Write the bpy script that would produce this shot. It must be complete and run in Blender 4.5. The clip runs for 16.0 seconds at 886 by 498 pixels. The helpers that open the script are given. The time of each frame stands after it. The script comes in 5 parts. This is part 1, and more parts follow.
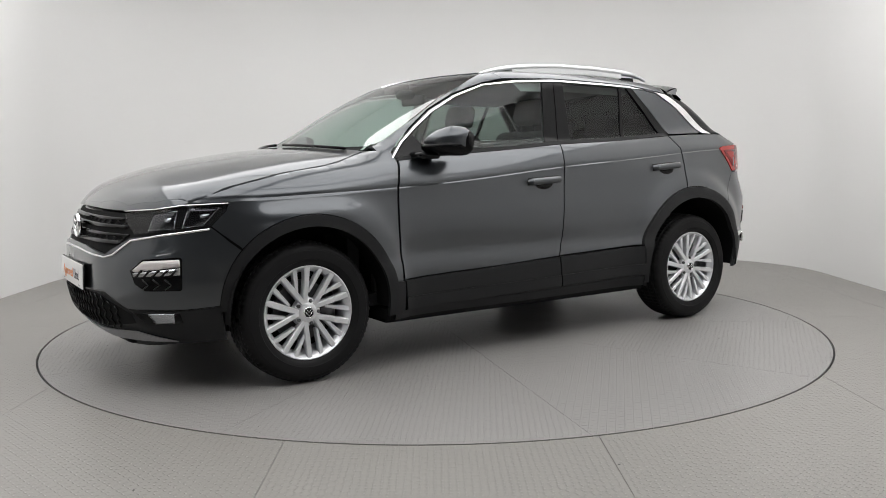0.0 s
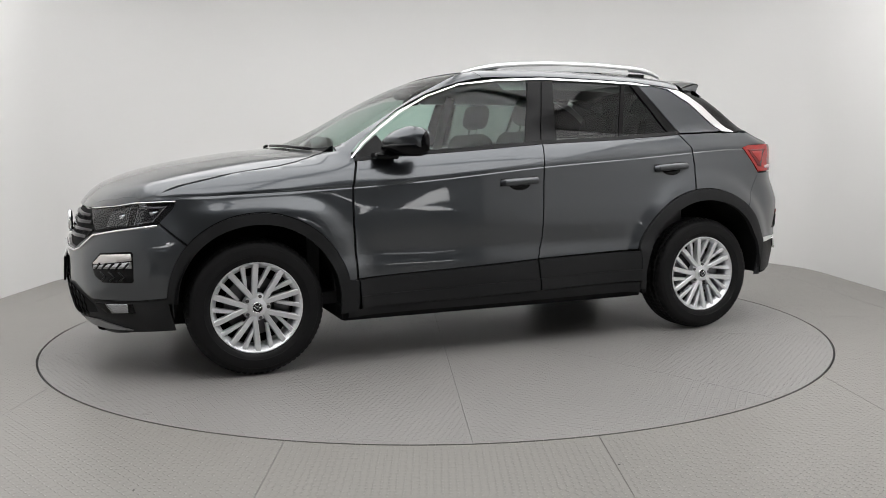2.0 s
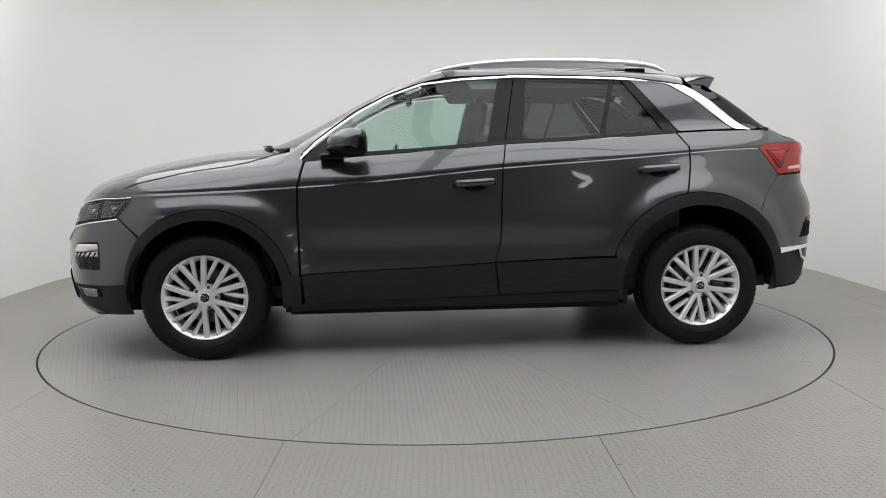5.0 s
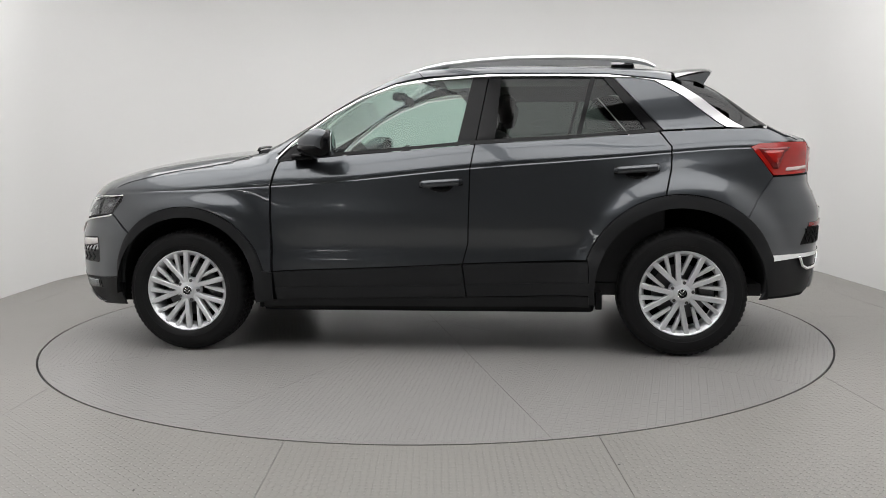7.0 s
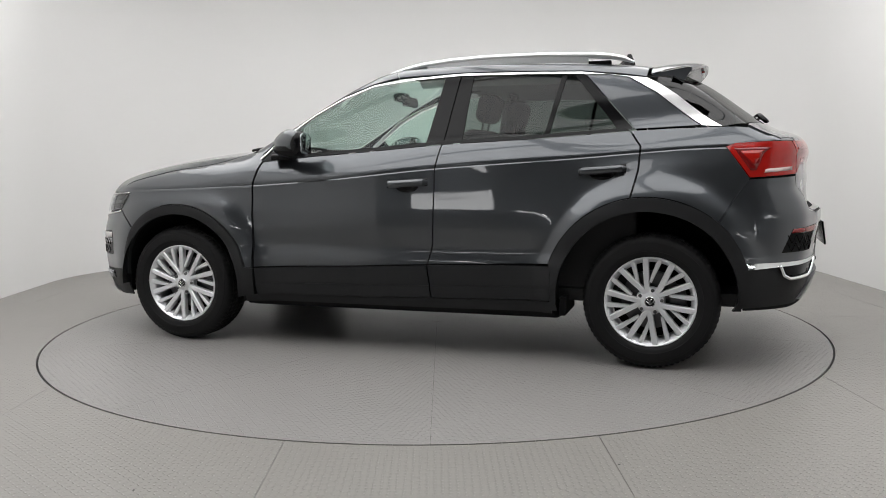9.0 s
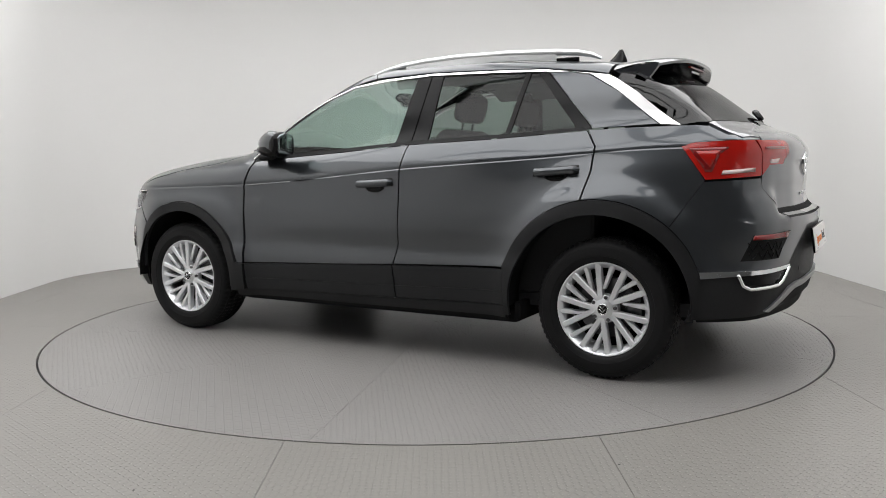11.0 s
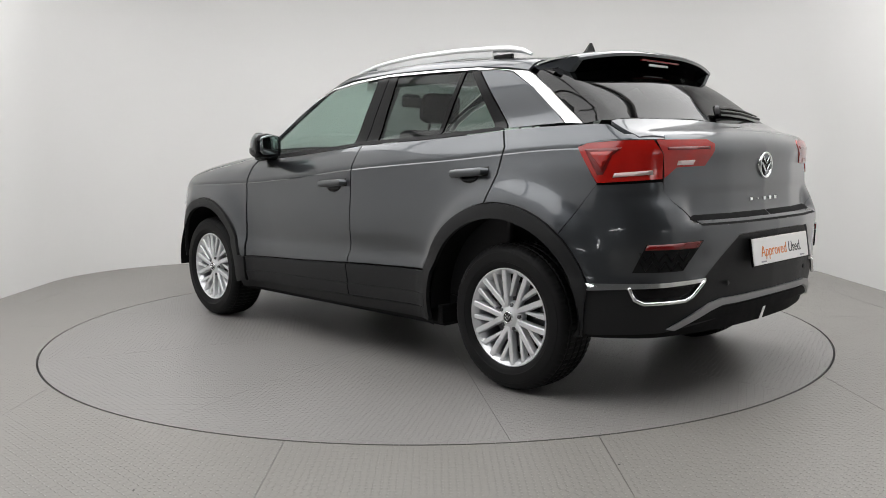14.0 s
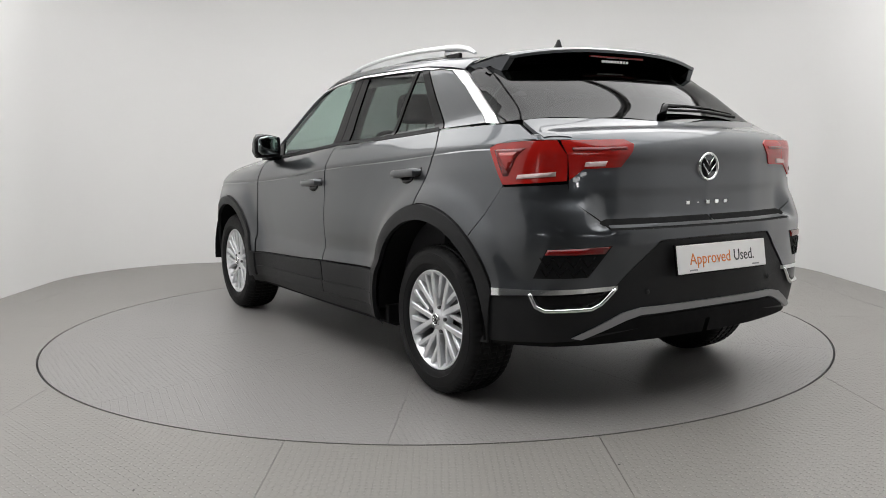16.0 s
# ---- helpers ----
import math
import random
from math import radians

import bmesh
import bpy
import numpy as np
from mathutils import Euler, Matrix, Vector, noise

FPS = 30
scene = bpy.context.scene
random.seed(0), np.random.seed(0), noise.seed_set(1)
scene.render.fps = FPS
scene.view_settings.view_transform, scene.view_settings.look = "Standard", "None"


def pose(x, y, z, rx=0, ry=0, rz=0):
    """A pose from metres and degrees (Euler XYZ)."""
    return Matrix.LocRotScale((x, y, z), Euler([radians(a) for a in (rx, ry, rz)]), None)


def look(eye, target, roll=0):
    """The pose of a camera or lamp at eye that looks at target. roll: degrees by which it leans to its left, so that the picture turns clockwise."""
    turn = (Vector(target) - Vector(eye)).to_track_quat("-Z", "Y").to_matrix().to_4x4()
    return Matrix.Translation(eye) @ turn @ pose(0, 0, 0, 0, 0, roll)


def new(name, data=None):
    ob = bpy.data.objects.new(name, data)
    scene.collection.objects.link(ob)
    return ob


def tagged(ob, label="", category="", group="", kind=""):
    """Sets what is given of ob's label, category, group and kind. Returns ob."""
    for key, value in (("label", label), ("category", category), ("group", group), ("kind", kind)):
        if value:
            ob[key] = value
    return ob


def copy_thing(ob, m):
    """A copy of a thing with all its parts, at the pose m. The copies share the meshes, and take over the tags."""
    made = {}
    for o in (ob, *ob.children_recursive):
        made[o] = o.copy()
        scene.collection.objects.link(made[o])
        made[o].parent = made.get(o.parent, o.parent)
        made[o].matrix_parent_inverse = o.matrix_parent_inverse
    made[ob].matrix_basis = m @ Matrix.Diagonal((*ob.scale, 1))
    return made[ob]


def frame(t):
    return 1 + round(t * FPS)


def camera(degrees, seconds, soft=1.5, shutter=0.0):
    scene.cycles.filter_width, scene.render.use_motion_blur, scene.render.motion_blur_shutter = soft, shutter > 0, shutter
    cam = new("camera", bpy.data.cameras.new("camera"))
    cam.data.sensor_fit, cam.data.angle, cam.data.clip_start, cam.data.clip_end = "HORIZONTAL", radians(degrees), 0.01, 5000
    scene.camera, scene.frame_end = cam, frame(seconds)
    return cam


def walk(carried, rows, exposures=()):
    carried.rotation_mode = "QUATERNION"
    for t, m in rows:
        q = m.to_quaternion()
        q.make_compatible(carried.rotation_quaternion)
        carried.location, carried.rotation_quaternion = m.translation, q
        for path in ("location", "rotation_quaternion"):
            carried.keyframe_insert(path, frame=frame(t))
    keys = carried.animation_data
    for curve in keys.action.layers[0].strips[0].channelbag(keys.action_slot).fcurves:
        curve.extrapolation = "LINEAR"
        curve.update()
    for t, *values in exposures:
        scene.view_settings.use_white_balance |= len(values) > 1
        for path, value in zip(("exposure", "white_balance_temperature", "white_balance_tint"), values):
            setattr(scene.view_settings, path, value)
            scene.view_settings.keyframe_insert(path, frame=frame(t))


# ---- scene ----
# ---- camera ----
cam = camera(55.8, 16.0, soft=0.9)
EYE = (0.0, -5.1377, 1.0217)
VIEW = look(EYE, (0.0084, -4.1437, 0.9121), -0.625)
walk(cam, [(0, VIEW), (16, VIEW)])

# ---- light and exposure ----
world = bpy.data.worlds.new("world")
scene.world = world
world.use_nodes = True
world.node_tree.nodes["Background"].inputs[0].default_value = (0.8, 0.82, 0.85, 1)
world.node_tree.nodes["Background"].inputs[1].default_value = 0.05
scene.view_settings.exposure = 0.0
PANEL_STRENGTH = 2.6


# ---- materials ----
def mat(name):
    m = bpy.data.materials.new(name)
    m.use_nodes = True
    return m, m.node_tree.nodes, m.node_tree.links, m.node_tree.nodes["Principled BSDF"]


def plain(name, color, rough=0.5, metal=0.0, coat=0.0, spec=0.5, vary=0.12, scale=30.0, bump=0.0, bump_scale=400.0):
    """A surface with tone and gloss that vary at two scales, and fine relief."""
    m, nodes, links, b = mat(name)
    b.inputs["Metallic"].default_value = metal
    b.inputs["Specular IOR Level"].default_value = spec
    b.inputs["Coat Weight"].default_value = coat
    b.inputs["Coat Roughness"].default_value = 0.03
    co = nodes.new("ShaderNodeTexCoord")
    n1 = nodes.new("ShaderNodeTexNoise")
    n1.inputs["Scale"].default_value, n1.inputs["Detail"].default_value = scale, 6
    links.new(co.outputs["Object"], n1.inputs["Vector"])
    mix = nodes.new("ShaderNodeMix")
    mix.data_type = "RGBA"
    mix.inputs["A"].default_value = (*[c * (1 - vary) for c in color], 1)
    mix.inputs["B"].default_value = (*[c * (1 + vary) for c in color], 1)
    links.new(n1.outputs["Fac"], mix.inputs["Factor"])
    links.new(mix.outputs["Result"], b.inputs["Base Color"])
    ramp = nodes.new("ShaderNodeMapRange")
    ramp.inputs["To Min"].default_value, ramp.inputs["To Max"].default_value = rough * 0.85, rough * 1.15
    links.new(n1.outputs["Fac"], ramp.inputs["Value"])
    links.new(ramp.outputs["Result"], b.inputs["Roughness"])
    if bump:
        n2 = nodes.new("ShaderNodeTexNoise")
        n2.inputs["Scale"].default_value, n2.inputs["Detail"].default_value = bump_scale, 3
        links.new(co.outputs["Object"], n2.inputs["Vector"])
        bp = nodes.new("ShaderNodeBump")
        bp.inputs["Strength"].default_value, bp.inputs["Distance"].default_value = bump, 0.001
        links.new(n2.outputs["Fac"], bp.inputs["Height"])
        links.new(bp.outputs["Normal"], b.inputs["Normal"])
    return m


def glow(name, color, strength):
    m, nodes, links, b = mat(name)
    b.inputs["Base Color"].default_value = (*color, 1)
    b.inputs["Emission Color"].default_value = (*color, 1)
    b.inputs["Emission Strength"].default_value = strength
    return m


def pane_glass(name, tint, gloss=1.0):
    """A thin pane: tinted see-through with a mirror-like skin."""
    m, nodes, links, b = mat(name)
    nodes.remove(b)
    tr, gl = nodes.new("ShaderNodeBsdfTransparent"), nodes.new("ShaderNodeBsdfGlossy")
    tr.inputs["Color"].default_value = (*tint, 1)
    gl.inputs["Roughness"].default_value = 0.01
    fr = nodes.new("ShaderNodeLayerWeight")
    fr.inputs["Blend"].default_value = 0.5
    pw, ml = nodes.new("ShaderNodeMath"), nodes.new("ShaderNodeMath")
    pw.operation, pw.inputs[1].default_value = "POWER", 4.5
    ml.operation, ml.inputs[1].default_value, ml.inputs[2].default_value = "MULTIPLY_ADD", 0.6, 0.05 * gloss
    mx = nodes.new("ShaderNodeMixShader")
    links.new(fr.outputs["Facing"], pw.inputs[0])
    links.new(pw.outputs[0], ml.inputs[0])
    links.new(ml.outputs[0], mx.inputs[0])
    links.new(tr.outputs[0], mx.inputs[1])
    links.new(gl.outputs[0], mx.inputs[2])
    links.new(mx.outputs[0], nodes["Material Output"].inputs["Surface"])
    return m


def tread_plate(name, color, wedges=0):
    """Painted tread plate: raised dashes that lean left and right by turns, patchy dirt; wear, glints and edge shade of
    the dashes are in the colour.
    """
    m, nodes, links, b = mat(name)
    co = nodes.new("ShaderNodeTexCoord")

    def math_node(op, a, c=None):
        n = nodes.new("ShaderNodeMath")
        n.operation = op
        for i, v in enumerate((a, c)):
            if v is None:
                continue
            if isinstance(v, (int, float)):
                n.inputs[i].default_value = v
            else:
                links.new(v, n.inputs[i])
        return n.outputs[0]

    sep = nodes.new("ShaderNodeSeparateXYZ")
    links.new(co.outputs["Object"], sep.inputs[0])
    px, py = sep.outputs[0], sep.outputs[1]
    if wedges:  # the pattern turns with each wedge of the disc
        ang = math_node("ARCTAN2", py, px)
        k = math_node("ROUND", math_node("DIVIDE", math_node("SUBTRACT", ang, radians(71.4 + 18)), 2 * math.pi / wedges))
        turn = math_node("ADD", math_node("MULTIPLY", k, 2 * math.pi / wedges), radians(71.4 + 18))
        cs, sn = math_node("COSINE", turn), math_node("SINE", turn)
        qx = math_node("ADD", math_node("MULTIPLY", px, cs), math_node("MULTIPLY", py, sn))
        qy = math_node("SUBTRACT", math_node("MULTIPLY", py, cs), math_node("MULTIPLY", px, sn))
        px, py = qx, qy
    pitch = 0.024
    gx, gy = math_node("DIVIDE", px, pitch), math_node("DIVIDE", py, pitch)
    ix, iy = math_node("FLOOR", gx), math_node("FLOOR", gy)
    lx, ly = math_node("SUBTRACT", math_node("SUBTRACT", gx, ix), 0.5), math_node("SUBTRACT", math_node("SUBTRACT", gy, iy), 0.5)
    par = math_node("MODULO", math_node("ABSOLUTE", math_node("ADD", ix, iy)), 2.0)
    sgn = math_node("SUBTRACT", math_node("MULTIPLY", par, 2.0), 1.0)
    lys = math_node("MULTIPLY", ly, sgn)
    la, lb = math_node("ADD", lx, lys), math_node("SUBTRACT", lx, lys)
    dist = math_node("ADD", math_node("MULTIPLY", math_node("ABSOLUTE", la), 1.45), math_node("MULTIPLY", math_node("ABSOLUTE", lb), 5.6))
    rng = nodes.new("ShaderNodeMapRange")
    rng.interpolation_type = "SMOOTHSTEP"
    rng.inputs["From Min"].default_value, rng.inputs["From Max"].default_value = 1.0, 0.6
    links.new(dist, rng.inputs["Value"])
    n1, n2 = nodes.new("ShaderNodeTexNoise"), nodes.new("ShaderNodeTexNoise")
    n1.inputs["Scale"].default_value, n1.inputs["Detail"].default_value = 1.3, 8
    n2.inputs["Scale"].default_value, n2.inputs["Detail"].default_value = 60, 4
    for n in (n1, n2):
        links.new(co.outputs["Object"], n.inputs["Vector"])
    tone = math_node("ADD", math_node("MULTIPLY", n1.outputs["Fac"], 0.7), math_node("MULTIPLY", n2.outputs["Fac"], 0.3))
    mix = nodes.new("ShaderNodeMix")
    mix.data_type = "RGBA"
    mix.inputs["A"].default_value = (*[c * 0.88 for c in color], 1)
    mix.inputs["B"].default_value = (*[c * 1.10 for c in color], 1)
    links.new(tone, mix.inputs["Factor"])
    # dash tops lightened: wear, and the glints they catch put into the colour
    worn_glint = nodes.new("ShaderNodeMix")
    worn_glint.data_type = "RGBA"
    worn_glint.inputs["B"].default_value = (*[c * 1.6 for c in color], 1)
    links.new(math_node("MULTIPLY", rng.outputs["Result"], 0.55), worn_glint.inputs["Factor"])
    links.new(mix.outputs["Result"], worn_glint.inputs["A"])
    foot_shade = nodes.new("ShaderNodeMix")  # shade along the foot of each dash, painted into the colour
    foot_shade.data_type = "RGBA"
    foot_shade.inputs["B"].default_value = (*[c * 0.45 for c in color], 1)
    foot = math_node("SUBTRACT", 1.0, math_node("MULTIPLY", math_node("ABSOLUTE", math_node("SUBTRACT", dist, 1.12)), 5.0))
    links.new(math_node("MULTIPLY", math_node("MAXIMUM", foot, 0.0), 0.42), foot_shade.inputs["Factor"])
    links.new(worn_glint.outputs["Result"], foot_shade.inputs["A"])
    links.new(foot_shade.outputs["Result"], b.inputs["Base Color"])
    rr = nodes.new("ShaderNodeMapRange")
    rr.inputs["To Min"].default_value, rr.inputs["To Max"].default_value = 0.28, 0.44
    links.new(n1.outputs["Fac"], rr.inputs["Value"])
    links.new(rr.outputs["Result"], b.inputs["Roughness"])
    bp = nodes.new("ShaderNodeBump")
    bp.inputs["Strength"].default_value, bp.inputs["Distance"].default_value = 1.0, 0.013
    links.new(rng.outputs["Result"], bp.inputs["Height"])
    links.new(bp.outputs["Normal"], b.inputs["Normal"])
    return m


PAINT = plain("grey_metallic_paint", (0.066, 0.072, 0.079), 0.30, 0.85, 1.0, 0.5, 0.06, 900)
GLOSS_BLACK = plain("gloss_black", (0.003, 0.003, 0.0035), 0.16, 0, 0.0, 0.18)
PLASTIC = plain("grained_dark_plastic", (0.012, 0.0125, 0.0135), 0.5, 0, 0, 0.26, 0.1, 60, 0.25, 900)
DARK = plain("dark_underside", (0.005, 0.005, 0.0055), 0.8, 0, 0, 0.2)
BRIGHT = plain("satin_chrome", (0.90, 0.90, 0.90), 0.32, 1.0, 0, 0.5, 0.02)
MIRROR = plain("mirror_glass", (0.36, 0.40, 0.40), 0.02, 1.0, 0, 0.5, 0.01)
CHROME = plain("bright_chrome", (0.86, 0.87, 0.88), 0.09, 1.0, 0, 0.5, 0.02)
SILVER = plain("satin_silver", (0.74, 0.75, 0.76), 0.3, 0.85, 0.3, 0.5, 0.03)
SKID = plain("silver_grey_plastic", (0.30, 0.30, 0.31), 0.38, 0.4, 0, 0.5, 0.05)
ALLOY = plain("silver_alloy", (0.74, 0.75, 0.77), 0.34, 0.6, 0.4, 0.5, 0.05, 80)
RUBBER = plain("tyre_rubber", (0.0085, 0.0085, 0.009), 0.58, 0, 0, 0.18, 0.25, 25, 0.3, 300)
STEEL = plain("brake_steel", (0.13, 0.13, 0.135), 0.4, 0.9)
GLASS = pane_glass("green_tinted_glass", (0.62, 0.76, 0.70), 0.75)
GLASS_SCREEN = pane_glass("windscreen_glass", (0.72, 0.82, 0.79), 4.5)
GLASS_DARK = pane_glass("privacy_glass", (0.21, 0.245, 0.23), 0.6)
GLASS_REAR = pane_glass("dark_rear_glass", (0.03, 0.034, 0.034), 1.0)
LENS = pane_glass("clear_lamp_lens", (0.93, 0.94, 0.95))
RED = plain("red_lamp_lens", (0.32, 0.008, 0.005), 0.14, 0, 0.4, 0.4, 0.25, 14)
RED_DARK = plain("dark_red_lamp_lens", (0.15, 0.004, 0.004), 0.14, 0, 0.35, 0.4, 0.15)
PALE_RED = plain("pale_reversing_lens", (0.50, 0.36, 0.34), 0.25, 0, 0.4)
WHITE_LENS = plain("frosted_white_lens", (0.72, 0.68, 0.67), 0.25, 0, 0.6)
REFLECTOR = plain("lamp_reflector", (0.5, 0.51, 0.53), 0.16, 1.0)
SMOKE = plain("smoked_reflector", (0.07, 0.07, 0.075), 0.14, 1.0)
PLATE_WHITE = plain("white_plate", (0.80, 0.79, 0.78), 0.35, 0, 0.3, 0.5, 0.02)
ORANGE = plain("orange_print", (0.72, 0.22, 0.05), 0.5)
INK = plain("black_print", (0.03, 0.03, 0.035), 0.5)
CLOTH = plain("dark_seat_cloth", (0.028, 0.028, 0.031), 0.85, 0, 0, 0.3, 0.15, 60, 0.08, 300)
LINER = plain("pale_grey_headliner", (0.42, 0.42, 0.41), 0.9, 0, 0, 0.3, 0.05, 60)
TRIM = plain("black_cabin_trim", (0.022, 0.022, 0.024), 0.6, 0, 0, 0.3, 0.1, 60, 0.08, 300)
WALL = plain("white_wall_paint", (0.80, 0.795, 0.785), 0.75, 0, 0, 0.3, 0.012, 1.2, 0.05, 120)
HALL = plain("dark_hall_paint", (0.24, 0.24, 0.245), 0.7, 0, 0, 0.3, 0.1, 2)
CEIL = plain("white_ceiling_paint", (0.78, 0.78, 0.775), 0.8, 0, 0, 0.3, 0.015, 2)
FLOOR = tread_plate("floor_tread_plate", (0.250, 0.240, 0.223))
DISC = tread_plate("disc_tread_plate", (0.258, 0.250, 0.241), 10)
SEAM = plain("dark_joint", (0.02, 0.02, 0.02), 0.8)
FLOOD = glow("flood_panel_glow", (1.0, 1.0, 1.0), 6.0)
FLOOD_CORE = glow("flood_lamp_glow", (1.0, 1.0, 1.0), 22.0)
LIGHT = glow("light_panel_glow", (1.0, 0.995, 0.995), PANEL_STRENGTH)


# ---- building helpers ----
def part(name, bm, material, parent=None, label="", smooth=True):
    """Links a bmesh as one mesh object, under a thing if one is given."""
    me = bpy.data.meshes.new(name)
    bm.normal_update()
    bm.to_mesh(me)
    bm.free()
    me.materials.append(material)
    if smooth:
        me.polygons.foreach_set("use_smooth", [True] * len(me.polygons))
    ob = new(name, me)
    ob.parent = parent
    if label:
        tagged(ob, label)
    return ob


def sharp(ob, degrees=35):
    ob.data.set_sharp_from_angle(angle=radians(degrees))
    return ob


def empty(name, label, category, group=""):
    return tagged(new(name), label, category, group)


def box(bm, lo, hi, bevel=0.0, seg=2):
    r = bmesh.ops.create_cube(bm, size=1)["verts"]
    for v in r:
        v.co = Vector([lo[i] + (v.co[i] + 0.5) * (hi[i] - lo[i]) for i in range(3)])
    if bevel:
        bmesh.ops.bevel(bm, geom=list({e for v in r for e in v.link_edges}), offset=bevel, segments=seg, affect="EDGES", profile=0.5)
    return bm


def lathe(bm, profile, segs, axis_y=True, close=False):
    """Turns (radius, depth) pairs about the y axis."""
    rings = []
    for k in range(segs):
        a = 2 * math.pi * k / segs
        rings.append([bm.verts.new((r * math.cos(a), d, r * math.sin(a))) for r, d in profile])
    n = len(profile)
    for k in range(segs):
        a, b = rings[k], rings[(k + 1) % segs]
        for i in range(n if close else n - 1):
            j = (i + 1) % n
            bm.faces.new((a[i], a[j], b[j], b[i]))
    return bm


def tube(bm, pts, radius, sides=8, flat=1.0):
    """A bar of round or flattened section along points."""
    pts = [Vector(q) for q in pts]
    rings = []
    for i, q in enumerate(pts):
        d = (pts[min(i + 1, len(pts) - 1)] - pts[max(i - 1, 0)]).normalized()
        s = d.cross(Vector((0, 0, 1)))
        s = s.normalized() if s.length > 1e-4 else Vector((1, 0, 0))
        u = s.cross(d)
        r = radius[i] if isinstance(radius, (list, tuple)) else radius
        rings.append([bm.verts.new(q + r * (math.cos(2 * math.pi * k / sides) * s + flat * math.sin(2 * math.pi * k / sides) * u)) for k in range(sides)])
    for a, b in zip(rings, rings[1:]):
        for k in range(sides):
            bm.faces.new((a[k], a[(k + 1) % sides], b[(k + 1) % sides], b[k]))
    bm.faces.new(rings[0][::-1])
    bm.faces.new(rings[-1])
    return bm


# ---- the car's skin: one solid, from which all panels are cut ----
def curve(x, *pts):
    """A smooth curve through (x, value) pairs: monotone cubic."""
    xs, ys = np.array(pts[0::2], float), np.array(pts[1::2], float)
    h, d = np.diff(xs), np.diff(ys) / np.diff(xs)
    m = np.concatenate([[d[0]], np.where(d[1:] * d[:-1] > 0, 2 * d[1:] * d[:-1] / (d[1:] + d[:-1] + 1e-12 * np.sign(d[1:] + d[:-1] + 1e-30)), 0), [d[-1]]])
    x = np.clip(np.asarray(x, float), xs[0], xs[-1])
    i = np.clip(np.searchsorted(xs, x) - 1, 0, len(xs) - 2)
    s = (x - xs[i]) / h[i]
    return ys[i] * (2 * s**3 - 3 * s**2 + 1) + h[i] * m[i] * (s**3 - 2 * s**2 + s) + ys[i + 1] * (3 * s**2 - 2 * s**3) + h[i] * m[i + 1] * (s**3 - s**2)


def crease(x):
    return curve(x, -2.1, 1.055, -1.6, 1.05, -0.87, 1.004, -0.23, 0.963, 0.45, 0.902, 0.85, 0.877, 1.3, 0.86, 2.0, 0.84)


def half_width(x, z):
    """Half the width of the body's flank at (x, z)."""
    c = crease(x)
    s = z - c
    low = curve(z, 0.15, 0.80, 0.24, 0.838, 0.30, 0.853, 0.42, 0.862, 0.485, 0.863, 0.51, 0.860, 0.545, 0.852, 0.60, 0.856, 0.66, 0.862, 0.72, 0.863, 0.80, 0.858, 0.88, 0.854, 1.0, 0.852)
    tuck = curve(s, -0.3, 0.0, -0.03, 0.002, -0.006, 0.002, 0.0, -0.0025, 0.007, -0.001, 0.016, -0.002, 0.05, -0.015, 0.10, -0.042, 0.14, -0.078, 0.3, -0.134, 0.5, -0.207, 0.62, -0.27)
    bulge = 0.0
    for cx, top in ((1.295, 0.054), (-1.295, 0.058)):
        r = np.hypot(x - cx, (z - 0.36) * 0.95)
        bulge = bulge + top * curve(r, 0.0, 1.0, 0.42, 1.0, 0.47, 0.84, 0.56, 0.26, 0.66, 0.07, 0.80, 0.0, 1.5, 0.0) * curve(s, -0.3, 1.0, -0.1, 0.9, 0.0, 0.25, 0.1, 0.0, 0.5, 0.0)
    ends = curve(x, -2.2, -0.16, -1.95, -0.065, -1.65, -0.02, -1.3, 0.0, 0.9, 0.0, 1.3, -0.005, 1.6, -0.018, 1.9, -0.085, 2.2, -0.19)
    hips = (-0.0225 * (1 - np.tanh((x + 0.85) / 0.28)) + 0.012 * (1 + np.tanh((x - 0.62) / 0.2))) * curve(s, -0.2, 0.0, -0.08, 0.25, 0.02, 0.7, 0.1, 1.0, 0.2, 0.7, 0.3, 0.5, 0.45, 0.35)
    bow = 0.030 * np.exp(-(((x + 0.15) / 0.75) ** 2)) - 0.018
    chin = -0.045 * curve(z, 0.2, 1.0, 0.42, 0.7, 0.62, 0.0, 0.7, 0.0) * curve(x, 1.45, 0.0, 1.5, 0.0, 1.72, 1.0, 2.2, 1.0)
    return low + tuck + bulge + ends + hips + bow + chin - 0.010


def top_height(x, y):
    """Height of bonnet, windscreen, roof and rear window."""
    y2 = y * y
    k = curve(x, -2.2, -0.2, -1.3, -0.2, -0.9, 0.0, -0.2, 0.0, 0.2, 0.08, 0.7, 0.14, 1.1, 0.26, 2.2, 0.26)
    xc = x + k * y2
    z = curve(xc, -2.06, 1.00, -2.03, 1.07, -1.98, 1.115, -1.90, 1.14, -1.85, 1.165, -1.52, 1.395, -1.40, 1.45, -1.25, 1.488, -0.9, 1.513, -0.45, 1.524, -0.1, 1.515, 0.12, 1.490, 0.3, 1.428, 0.98, 1.103, 1.06, 1.083, 1.3, 1.058, 1.5, 1.029, 1.7, 0.990, 1.9, 0.928, 2.02, 0.862, 2.09, 0.80, 2.13, 0.72)
    drop = curve(x, -2.0, 0.03, -1.0, 0.10, -0.2, 0.08, 0.1, 0.05, 0.4, 0.065, 1.0, 0.09, 1.6, 0.07, 2.0, 0.045)
    return z - drop * y2


